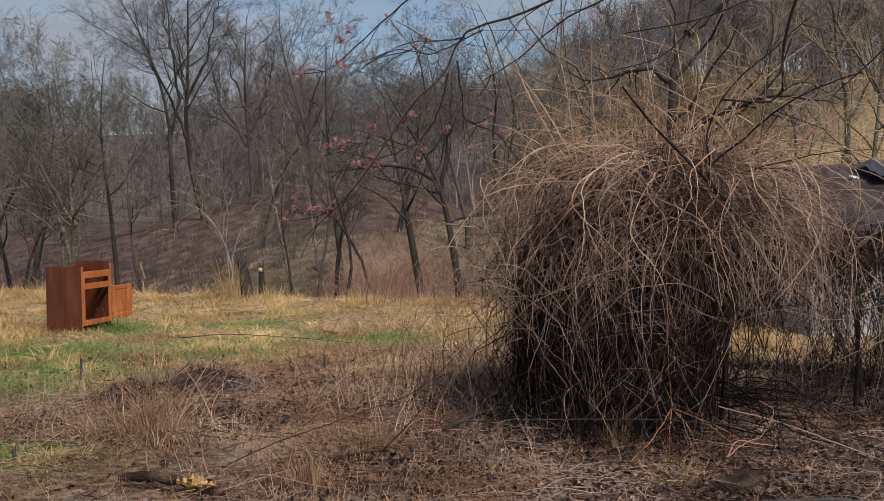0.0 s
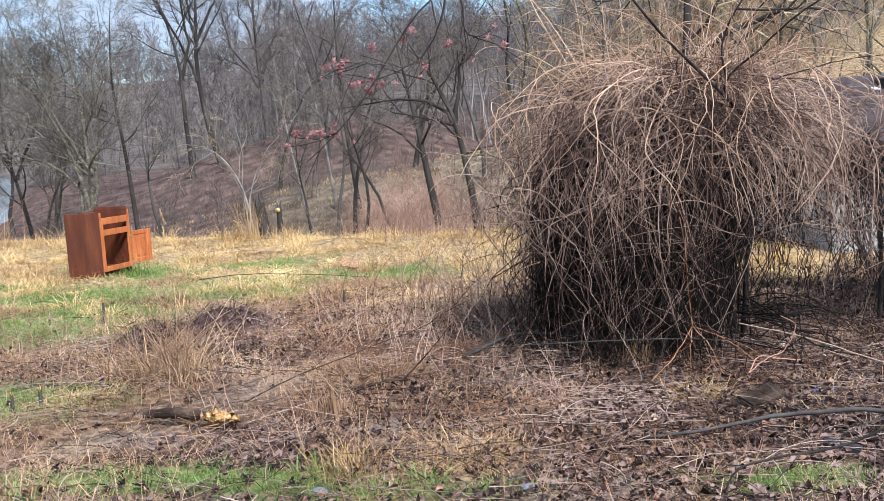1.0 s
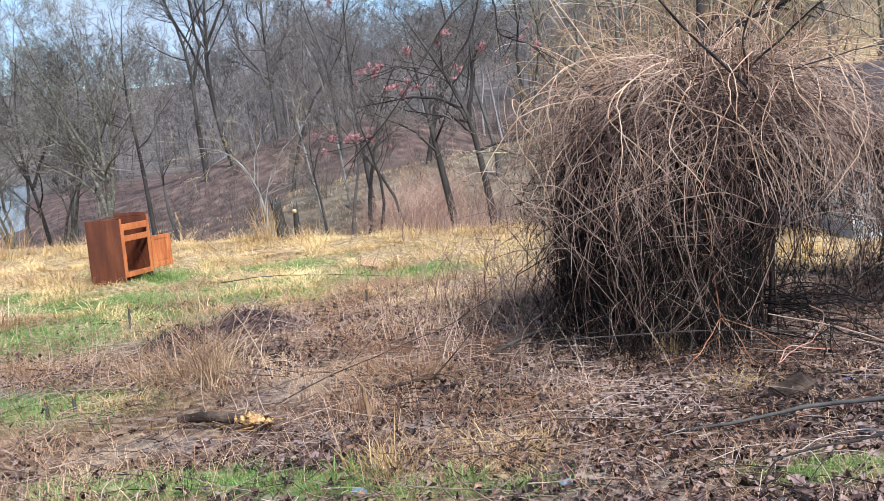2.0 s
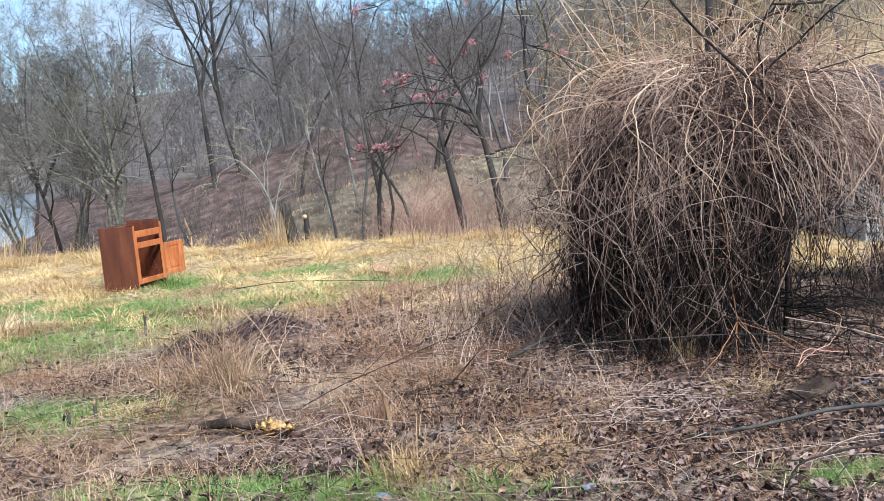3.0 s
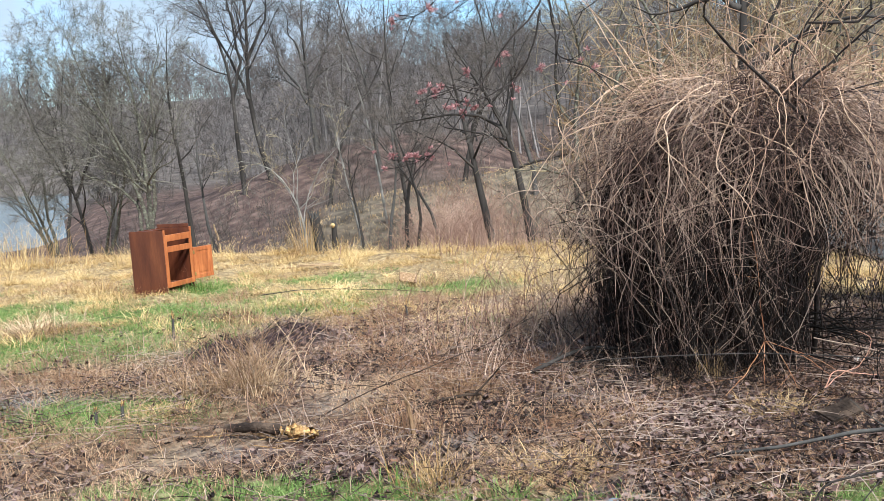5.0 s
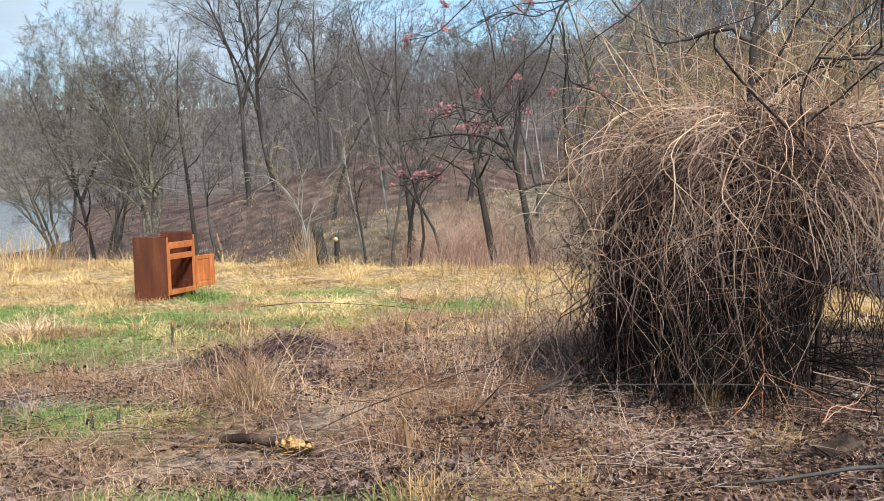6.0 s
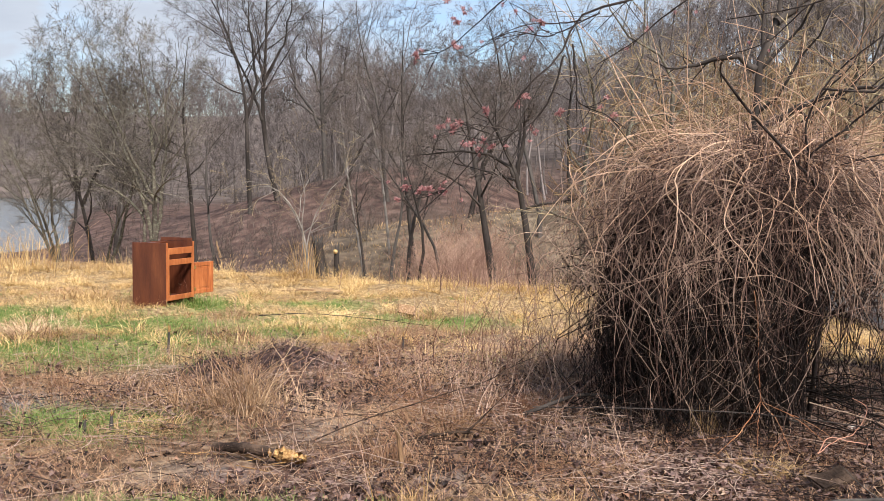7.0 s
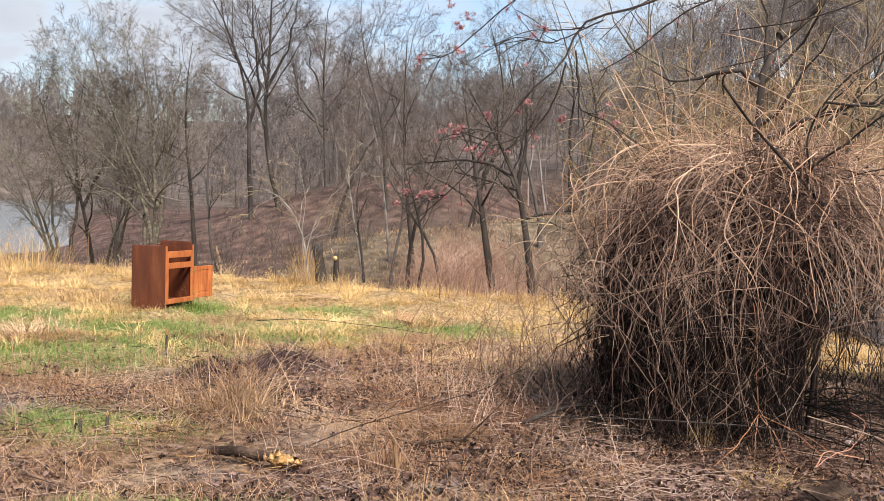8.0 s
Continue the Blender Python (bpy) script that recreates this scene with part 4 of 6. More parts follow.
def thicket():
    rng = np.random.default_rng(81)
    cx, cy = 1.80, 7.25
    g = at_ground(cx, cy)
    foot = new("vine_thicket")
    # dark heart: hanging dead vines, thick near the middle; shade put into their colour
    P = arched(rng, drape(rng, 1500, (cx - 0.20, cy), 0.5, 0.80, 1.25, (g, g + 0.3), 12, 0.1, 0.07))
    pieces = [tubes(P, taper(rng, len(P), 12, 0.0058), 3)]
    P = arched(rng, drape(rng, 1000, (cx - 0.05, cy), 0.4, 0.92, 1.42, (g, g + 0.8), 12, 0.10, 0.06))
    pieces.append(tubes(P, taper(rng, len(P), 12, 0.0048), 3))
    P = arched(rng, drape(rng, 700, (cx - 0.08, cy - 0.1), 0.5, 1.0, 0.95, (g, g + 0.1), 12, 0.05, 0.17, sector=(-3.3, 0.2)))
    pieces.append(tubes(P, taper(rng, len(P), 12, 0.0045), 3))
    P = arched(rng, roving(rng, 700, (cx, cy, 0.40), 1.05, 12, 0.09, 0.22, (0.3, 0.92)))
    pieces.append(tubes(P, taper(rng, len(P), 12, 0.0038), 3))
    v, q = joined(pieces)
    tagged(part("dead_vines", mesh_of("dead_vines", v, q), CANE_SHADE_DARK, foot, "tangle of hanging dead vines, near-black with painted shade"), kind="stuff")
    # the outer coat: canes that spring from the crown, arch over in sheaves and come down in the air
    crown = (cx + 0.10, cy - 0.15)
    pieces = []
    for k in range(34):
        a = rng.uniform(-3.8, 0.6)
        n = int(rng.integers(7, 15))
        low = rng.uniform(-0.15, 1.15)
        reach = rng.uniform(1.0, 1.25) + 0.25 * max(low - 0.6, 0)
        P = drape(rng, n, crown, 0.30, reach, rng.uniform(1.42, 1.66), (low - 0.3, low + 0.3), 20, rng.uniform(0.10, 0.32), 0.07, sector=(a - 0.4, a + 0.4))
        P = thinned(rng, arched(rng, P))
        if len(P):
            pieces.append(tubes(P, taper(rng, len(P), 20, rng.uniform(0.0024, 0.0038)), 4))
    P = arched(rng, drape(rng, 260, crown, 0.45, 1.24, 1.58, (0.1, 1.2), 18, 0.18, 0.09, open_side=0.6))
    P = thinned(rng, P, 0.4)
    pieces.append(tubes(P, taper(rng, len(P), 18, 0.0028), 3))
    P = arched(rng, drape(rng, 60, (cx, cy - 0.05), 0.45, 1.02, 1.5, (g, 0.6), 20, 0.12, 0.13, open_side=0.9))
    pieces.append(tubes(P, taper(rng, len(P), 20, 0.0028), 3))
    # a lower lobe towards the shed
    P = drape(rng, 120, (2.55, 7.35), 0.40, 0.85, 1.28, (0.15, 0.9), 18, 0.2, 0.09)
    pieces.append(tubes(P, taper(rng, len(P), 18, 0.0028), 3))
    P = roving(rng, 240, (2.55, 7.35, 0.35), 0.85, 16, 0.08, 0.2, (0.8, 1.06))
    P = P[P[:, 8, 2] > rng.uniform(0.35, 1.2, len(P))]
    pieces.append(tubes(P, taper(rng, len(P), 16, 0.0024), 3))
    # a finer skirt on the field side
    P = drape(rng, 200, (cx - 0.05, cy - 0.05), 0.5, 1.12, 1.35, (g, 0.6), 18, 0.12, 0.17, sector=(-3.7, -2.0))
    pieces.append(tubes(P, taper(rng, len(P), 18, 0.0021), 3))
    # wandering canes over the upper half
    P = arched(rng, roving(rng, 1500, (cx - 0.03, cy, 0.38), 1.22, 18, 0.085, 0.20, (0.84, 1.06)))
    P = P[P[:, 9, 2] > rng.uniform(0.4, 1.6, len(P))]
    pieces.append(tubes(P, taper(rng, len(P), 18, 0.0025), 3))
    # thin strands hanging and crossing over the dark front
    P = arched(rng, drape(rng, 80, (cx + 0.10, cy - 0.1), 0.5, 0.96, 1.2, (-0.35, 0.4), 18, 0.06, 0.14, sector=(-2.8, -0.2)))
    pieces.append(tubes(P, taper(rng, len(P), 18, 0.0022), 3))
    n = 380
    a = rng.uniform(-3.4, 0.1, n)
    P = np.zeros((n, 12, 3))
    P[:, 0] = np.stack([cx - 0.05 + rng.uniform(0.8, 1.04, n) * np.cos(a), cy - 0.05 + rng.uniform(0.8, 1.04, n) * np.sin(a), rng.uniform(g + 0.05, 0.85, n)], -1)
    D = unit(np.stack([-np.sin(a) * rng.normal(0, 0.8, n), np.cos(a) * rng.normal(0, 0.8, n), rng.normal(-0.25, 0.9, n)], -1))
    for k in range(1, 12):
        out = (P[:, k - 1] - np.array([cx - 0.05, cy - 0.05, 0])) * np.array([1, 1, 0])
        D = unit(D + rng.normal(0, 0.15, (n, 3)) - 0.8 * (np.linalg.norm(out, axis=1) - 0.95)[:, None] * out)
        P[:, k] = P[:, k - 1] + D * rng.uniform(0.05, 0.09, n)[:, None]
    P[:, :, 2] = np.maximum(P[:, :, 2], height(P[:, :, 0], P[:, :, 1]) + 0.02)
    P = arched(rng, P)
    pieces.append(tubes(P, taper(rng, len(P), 12, 0.0019), 3))
    # fine side shoots along the outer edge
    P = arched(rng, roving(rng, 1300, (cx - 0.05, cy, 0.38), 1.34, 9, 0.05, 0.2, (0.86, 1.12), 0.0))
    P = P[P[:, 4, 2] > rng.uniform(0.0, 1.4, len(P))]
    pieces.append(tubes(P, taper(rng, len(P), 9, 0.0017), 3))
    v, q = joined(pieces)
    tagged(part("vine_coat", mesh_of("vine_coat", v, q), CANE, foot, "grey-brown mass of arching vines"), kind="stuff")
    # single canes that stand out on the front and the top
    P = np.concatenate([drape(rng, 44, crown, 0.4, 1.2, 1.62, (-0.2, 0.8), 26, 0.18, 0.08, sector=(-3.3, -0.2)),
                        drape(rng, 22, (cx, cy - 0.1), 0.5, 0.98, 1.5, (-0.35, 0.1), 26, 0.10, 0.07, sector=(-2.1, -0.7)),
                        drape(rng, 52, crown, 0.4, 1.45, 1.62, (0.5, 1.3), 26, 0.30, 0.08, sector=(-3.6, 0.5)),
                        drape(rng, 26, (cx + 0.36, cy - 0.25), 0.25, 0.62, 1.15, (-0.36, -0.05), 26, 0.05, 0.06, sector=(-2.1, -0.8)),
                        roving(rng, 110, (cx, cy, 0.42), 1.28, 26, 0.06, 0.12, (0.92, 1.08))])
    P = P[(P[:, 13, 2] > 0.75) | (rng.uniform(0, 1, len(P)) < 0.5)]
    P = arched(rng, P)
    P = P + np.cumsum(rng.normal(0, 0.005, P.shape), axis=1)
    R = taper(rng, len(P), 26, 0.0034) * np.where(P[:, :, 2].mean(1) > 0.8, 1.0, 0.75)[:, None]
    for i in range(len(P)):
        v, q = tubes(P[i:i + 1], R[i:i + 1], 5)
        # sun and shade painted by height: pale high up, red-brown lower
        part("cane", mesh_of("cane", v, q), CANE_LIT_PALE if P[i, :, 2].mean() > 1.1 else CANE_SHADED_RED, foot)
    # whips that stand up out of the top
    n = 130
    a = rng.uniform(0, 2 * np.pi, n)
    r = 0.8 * np.sqrt(rng.uniform(0, 1, n))
    u = np.linspace(0, 1, 14)[None]
    out = rng.uniform(0.1, 1.2, n)[:, None]
    up = rng.uniform(0.3, 1.3, n)[:, None]
    ph = rng.uniform(0, 6, (n, 1))
    turn = a[:, None] + rng.normal(0, 1.1, (n, 1)) * u
    X = crown[0] + r[:, None] * np.cos(a)[:, None] + out * u * np.cos(turn) + 0.05 * np.sin(4 * u + ph)
    Y = crown[1] + r[:, None] * np.sin(a)[:, None] + out * u * np.sin(turn) + 0.05 * np.cos(3.5 * u + ph)
    Z = 1.42 + up * (1.6 * u - rng.uniform(0.3, 1.7, n)[:, None] * u**2)
    P = np.stack([X, Y, Z], -1)
    R = taper(rng, n, 14, 0.0034)
    for i in range(n):
        v, q = tubes(P[i:i + 1], R[i:i + 1], 4)
        part("whip", mesh_of("whip", v, q), CANE_LIT_PALE, foot)
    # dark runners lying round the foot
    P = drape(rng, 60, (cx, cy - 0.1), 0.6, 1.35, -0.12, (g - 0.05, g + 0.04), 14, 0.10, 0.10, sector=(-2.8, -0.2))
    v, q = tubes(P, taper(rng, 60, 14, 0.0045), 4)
    tagged(part("runner_mass", mesh_of("runner_mass", v, q), CANE_SHADE_DARK, foot, "dark runners lying on the litter"), kind="stuff")
    # woody stems inside
    for i in range(7):
        a = rng.uniform(0, 6.28)
        p = smooth_line([(cx + 0.35 * np.cos(a), cy + 0.35 * np.sin(a), g - 0.05), (cx + 0.2 * np.cos(a + 1), cy + 0.2 * np.sin(a + 1), 0.6),
                         (cx + 0.5 * np.cos(a + 0.5), cy + 0.5 * np.sin(a + 0.5), 1.5)], 12)
        v, q = tubes(p[None], np.linspace(0.035, 0.012, 12)[None], 6)
        part("woody_stem", mesh_of("woody_stem", v, q), BARK_DARK, foot)
    tagged(foot, "domed thicket of dry arching vines hanging to the ground", "thicket")


def side_tangle():
    """The lower, thinner tangle on the shed side of the thicket."""
    rng = np.random.default_rng(83)
    foot = new("bramble_tangle")
    g = at_ground(3.7, 7.9)
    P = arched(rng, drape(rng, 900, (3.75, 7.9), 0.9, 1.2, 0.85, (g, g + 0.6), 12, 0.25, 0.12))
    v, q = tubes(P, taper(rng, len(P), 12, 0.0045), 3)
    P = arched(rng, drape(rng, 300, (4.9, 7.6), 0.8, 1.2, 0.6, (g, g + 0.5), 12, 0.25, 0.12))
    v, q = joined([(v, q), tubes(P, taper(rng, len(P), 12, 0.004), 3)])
    # shares the near-black of the thicket's heart, shade in its colour
    tagged(part("bramble_mass", mesh_of("bramble_mass", v, q), CANE_SHADE_DARK, foot), kind="stuff")
    P = arched(rng, drape(rng, 60, (3.6, 7.7), 0.8, 1.35, 0.8, (g, 0.4), 14, 0.3, 0.12))
    R = taper(rng, len(P), 14, 0.004)
    v, q = tubes(P, R, 4)
    tagged(part("cane_mass", mesh_of("cane_mass", v, q), CANE, foot), kind="stuff")
    for i in range(6):
        p0 = (3.45 + 0.22 * i, 7.9 + 0.2 * rng.normal(), g - 0.05)
        p = smooth_line([p0, (p0[0] + rng.normal(0, 0.15), p0[1], g + 0.6), (p0[0] + rng.normal(0, 0.4), p0[1] + 0.1, g + 1.25)], 10)
        v, q = tubes(p[None], np.linspace(0.022, 0.008, 10)[None], 6)
        part("woody_stem", mesh_of("woody_stem", v, q), BARK_DARK, foot)
    tagged(foot, "low dark bramble tangle beside the vine thicket", "bramble")


def upright_stems(rng, n, cx, cy, rx, ry, tall, r, lean=0.25, points=6):
    x = cx + rx * rng.normal(0, 0.5, n)
    y = cy + ry * rng.normal(0, 0.5, n)
    h = tall * rng.uniform(0.4, 1.1, n)
    a = rng.uniform(0, 6.28, n)
    u = np.linspace(0, 1, points)[None]
    b = (lean * h * rng.uniform(0.2, 1.6, n))[:, None]
    ph = rng.uniform(0, 6, (n, 1))
    P = np.stack([x[:, None] + b * u**2 * np.cos(a)[:, None] + 0.02 * np.sin(5 * u + ph), y[:, None] + b * u**2 * np.sin(a)[:, None] + 0.02 * np.cos(4 * u + ph),
                  (height(x, y) - 0.02)[:, None] + h[:, None] * (u - 0.12 * u**3)], -1)
    return P, r * rng.uniform(0.6, 1.3, n)[:, None] * np.linspace(1, 0.35, points)[None]


def forked(rng, P, R, count, share, angle=30):
    """Side twigs on stems."""
    many, pn, _ = P.shape
    who = np.repeat(np.arange(many), count)
    i0 = rng.integers(1, pn - 1, len(who))
    S = P[who, i0]
    T = unit(P[who, i0 + 1] - P[who, i0])
    L = np.linalg.norm(P[who, -1] - P[who, 0], axis=1) * share * rng.uniform(0.5, 1.2, len(who))
    D = unit(T + np.tan(np.radians(angle)) * unit(rng.normal(0, 1, (len(who), 3))))
    u = np.linspace(0, 1, 4)[None, :, None]
    Q = S[:, None] + D[:, None] * L[:, None, None] * u + np.array([0, 0, 0.12]) * L[:, None, None] * u**2
    return Q, R[who, i0][:, None] * 0.6 * np.linspace(1, 0.4, 4)[None]


def briars():
    rng = np.random.default_rng(85)
    P, R = upright_stems(rng, 75, 0.25, 8.3, 0.9, 1.5, 1.0, 0.0040, 0.45)
    Q, S = forked(rng, P, R, 3, 0.35, 40)
    v, q = joined([tubes(P, R), tubes(Q, S)])
    P, R = upright_stems(rng, 80, -0.1, 7.4, 1.3, 0.9, 0.6, 0.0024, 0.8)
    Q, S = forked(rng, P, R, 2, 0.4, 50)
    v, q = joined([(v, q), tubes(P, R), tubes(Q, S)])
    tagged(part("briar_patch", mesh_of("briar_patch", v, q), BRIAR), "thin reddish briar stems standing beside the thicket", "briars", kind="stuff")
    P, R = upright_stems(rng, 420, -0.2, 19.0, 2.0, 3.4, 0.85, 0.0055, 0.4)
    Q, S = forked(rng, P, R, 3, 0.4)
    v, q = joined([tubes(P, R), tubes(Q, S)])
    P, R = upright_stems(rng, 760, -1.3, 26.0, 1.7, 2.6, 1.0, 0.008, 0.8)
    Q, S = forked(rng, P, R, 4, 0.5, 45)
    v, q = joined([(v, q), tubes(P, R), tubes(Q, S)])
    tagged(part("reddish_brush", mesh_of("reddish_brush", v, q), PINK_BRUSH), "reddish leafless brush filling the hollow past the crest", "brush", kind="stuff")
    P, R = upright_stems(rng, 420, -1.5, 8.2, 4.6, 4.2, 0.5, 0.0022, 0.3)
    Q, S = forked(rng, P, R, 3, 0.4, 40)
    v, q = joined([tubes(P, R), tubes(Q, S)])
    tagged(part("weed_stalks", mesh_of("weed_stalks", v, q), BRIAR), "thin dead weed stalks standing in the rough grass", "weeds", kind="stuff")


thicket()
side_tangle()
briars()
brushwood()


# ---- grass and litter ----
def blades(rng, x, y, h, w, flat, away=None, arc=False):
    """Grass blades as bent tapering strips: vertices, quads, triangles."""
    n = len(x)
    a = rng.uniform(0, 2 * np.pi, n) if away is None else away + rng.normal(0, 0.5, n)
    d = np.stack([np.cos(a), np.sin(a), np.zeros(n)], -1)
    s = np.stack([-np.sin(a), np.cos(a), np.zeros(n)], -1)
    tw = rng.normal(0, 0.6, n)[:, None]
    s = unit(s * np.cos(tw) + d * np.sin(tw))
    base = np.stack([x, y, height(x, y) - 0.01], -1)
    f = np.clip(flat * rng.uniform(0.5, 1.5, n), 0, 0.97)[:, None]
    z = np.array([[0, 0, 1.0]])
    if arc:
        w = w[:, None]
        rows = []
        for u in (0.0, 0.33, 0.68):
            c = base + h[:, None] * (d * f * 0.85 * u**1.35 + z * ((1.15 - 0.4 * f) * u - 0.75 * f * u**2))
            k = w * (1 - 0.45 * u)
            rows += [c - s * k, c + s * k]
        tip = base + h[:, None] * (d * f * 0.85 + z * (1.15 * (1 - f) + 0.03))
        V = np.stack(rows + [tip], 1).reshape(-1, 3)
        k = np.arange(n)[:, None] * 7
        return V, (k[:, :, None] + np.array([[[0, 1, 3, 2], [2, 3, 5, 4]]])).reshape(-1, 4), k + np.array([[4, 5, 6]])
    mid = base + h[:, None] * (0.55 * np.sqrt(1 - 0.7 * f**2) * z + 0.40 * f * d)
    tip = base + h[:, None] * ((1 - 0.95 * f) * z + 0.95 * f * d + 0.02 * z)
    w = w[:, None]
    V = np.stack([base - s * w, base + s * w, mid + s * w * 0.8, mid - s * w * 0.8, tip], 1).reshape(-1, 3)
    k = np.arange(n)[:, None] * 5
    return V, k + np.array([[0, 1, 2, 3]]), k + np.array([[3, 2, 4]])


def joined3(pieces):
    vs, qs, ts, k = [], [], [], 0
    for v, q, t in pieces:
        vs.append(v), qs.append(q + k), ts.append(t + k)
        k += len(v)
    return np.concatenate(vs), np.concatenate(qs), np.concatenate(ts)


def scatter(rng, n, x0, x1, y0, y1, keep):
    x, y = rng.uniform(x0, x1, n), rng.uniform(y0, y1, n)
    m = rng.uniform(0, 1, n) < keep(x, y)
    return x[m], y[m]


def clumps(rng, n, per, x0, x1, y0, y1, keep, size):
    x, y = scatter(rng, n, x0, x1, y0, y1, keep)
    x, y = np.repeat(x, per), np.repeat(y, per)
    return x + rng.normal(0, size, len(x)), y + rng.normal(0, size, len(y))


def mounds(rng, n, per, x0, x1, y0, y1, keep, size, tall, width, flat=0.62):
    """Tussocks whose blades fan out and droop from their middles."""
    x, y = scatter(rng, n, x0, x1, y0, y1, keep)
    k = rng.uniform(0.5, 1.4, len(x))
    x, y, k = np.repeat(x, per), np.repeat(y, per), np.repeat(k, per)
    a = rng.uniform(0, 2 * np.pi, len(x))
    r = size * k * np.sqrt(rng.uniform(0, 1, len(x)))
    return blades(rng, x + r * np.cos(a), y + r * np.sin(a), tall * k * rng.uniform(0.5, 1.1, len(x)), width * rng.uniform(0.7, 1.3, len(x)), flat, a, True)


def in_view(x, y):
    return (np.abs(x - 0.0) < 0.62 * y + 0.6).astype(float)


def grasses():
    rng = np.random.default_rng(91)
    field = lambda x, y: in_view(x, y) * strawness(x, y) * (1 - 0.65 * greenness(x, y))
    far = []
    x, y = clumps(rng, 3000, 12, -13, 5, 8, 21, field, 0.10)
    far.append(blades(rng, x, y, rng.uniform(0.08, 0.20, len(x)), rng.uniform(0.002, 0.004, len(x)), 1.1))
    far.append(mounds(rng, 1100, 44, -13, 5, 8.5, 20, lambda x, y: field(x, y) * np.clip(0.35 + 1.1 * wave(0.9 * x, 1.3 * y, 5.0), 0.04, 1), 0.13, 0.36, 0.0028, 1.1))
    x, y = clumps(rng, 60, 6, -13, 4, 15, 20, lambda x, y: in_view(x, y) * strawness(x, y), 0.08)
    far.append(blades(rng, x, y, rng.uniform(0.25, 0.6, len(x)), rng.uniform(0.002, 0.004, len(x)), 0.25))
    x, y = clumps(rng, 1300, 9, -14, 10, 20, 34, lambda x, y: in_view(x, y) * 0.8, 0.2)
    far.append(blades(rng, x, y, rng.uniform(0.10, 0.28, len(x)), rng.uniform(0.004, 0.008, len(x)), 0.7))
    v, q, t = joined3(far)
    tagged(part("dry_grass", mesh_of("dry_grass", v, q, t), STRAW), "matted straw-yellow dry grass across the field", "grass", kind="stuff")

    lumps = [mounds(rng, 1000, 100, -12, 4.5, 9.0, 19, lambda x, y: field(x, y) * np.clip(0.25 + 1.2 * wave(1.7 * x, 2.1 * y, 9.0), 0.02, 1), 0.17, 0.40, 0.0030, 1.12)]
    lumps.append(mounds(rng, 90, 70, -9, 4.5, 17, 20, lambda x, y: in_view(x, y), 0.16, 0.42, 0.003, 0.75))
    v, q, t = joined3(lumps)
    tagged(part("golden_grass", mesh_of("golden_grass", v, q, t), STRAW_PALE), "pale golden clumps of dead grass catching the sun", "grass", kind="stuff")

    litter = lambda x, y: in_view(x, y) * (1 - 0.9 * heaped(x, y)) * (1 - 0.8 * greenness(x, y)) * np.clip((0.45 + wave(1.6 * x, 1.6 * y, 7.0)) * (0.3 + 0.7 * step(1.8, -0.2, x)), 0.10, 1)
    near = []
    x, y = clumps(rng, 3600, 10, -6, 4, 3.7, 10.5, litter, 0.10)
    near.append(blades(rng, x, y, rng.uniform(0.06, 0.22, len(x)), rng.uniform(0.001, 0.002, len(x)), 0.85))
    near.append(mounds(rng, 420, 60, -6, 3.5, 3.9, 11, lambda x, y: litter(x, y) * 0.8, 0.10, 0.22, 0.0016, 1.25))
    x, y = scatter(rng, 70000, -6, 4, 3.7, 11.5, lambda x, y: in_view(x, y) * (1 - 0.7 * greenness(x, y)) * (1 - 0.75 * step(-0.2, 1.4, x)) * (1 - 0.8 * heaped(x, y)) * np.clip(0.42 + 1.2 * wave(1.9 * x, 2.3 * y, 12.0), 0.06, 1))
    near.append(blades(rng, x, y, rng.uniform(0.08, 0.34, len(x)), rng.uniform(0.0009, 0.0020, len(x)), 1.5))
    near.append(mounds(rng, 240, 40, -1.4, 1.1, 6.6, 11, lambda x, y: 0.8 + 0 * x, 0.11, 0.24, 0.0020, 1.25))
    x, y = scatter(rng, 22000, -0.8, 4, 3.8, 7.6, lambda x, y: in_view(x, y) * np.clip(0.45 + 1.1 * wave(2.4 * x, 2.8 * y, 15.0), 0.10, 1))
    near.append(blades(rng, x, y, rng.uniform(0.05, 0.20, len(x)), rng.uniform(0.0007, 0.0015, len(x)), 1.4))
    near.append(mounds(rng, 150, 46, -1.0, 2.6, 4.0, 6.6, lambda x, y: in_view(x, y) * 0.8, 0.05, 0.15, 0.0012, 1.1))
    v, q, t = joined3(near)
    tagged(part("brown_grass", mesh_of("brown_grass", v, q, t), STRAW_BROWN), "flattened brown dead grass over the leaf litter", "grass", kind="stuff")

    green = []
    x, y = clumps(rng, 7000, 14, -8, 4, 3.7, 14, lambda x, y: in_view(x, y) * greenness(x, y) ** 1.3, 0.06)
    green.append(blades(rng, x, y, rng.uniform(0.04, 0.12, len(x)), rng.uniform(0.0015, 0.003, len(x)), 0.5))
    x, y = clumps(rng, 9000, 12, -3.8, 2.2, 4.0, 7.0, lambda x, y: in_view(x, y) * greenness(x, y) ** 1.2, 0.035)
    green.append(blades(rng, x, y, rng.uniform(0.03, 0.10, len(x)), rng.uniform(0.0009, 0.0018, len(x)), 0.7))
    green.append(mounds(rng, 420, 36, -8, 4, 3.7, 14, lambda x, y: in_view(x, y) * greenness(x, y), 0.08, 0.16, 0.0025, 0.55))
    green.append(mounds(rng, 900, 30, -8, 1.5, 8.5, 14.5, lambda x, y: in_view(x, y) * (0.10 + 0.22 * step(-0.5, -3.0, x)) * strawness(x, y), 0.10, 0.20, 0.0022, 1.0))
    v, q, t = joined3(green)
    tagged(part("green_grass", mesh_of("green_grass", v, q, t), GREEN), "patches of short bright green grass", "grass", kind="stuff")


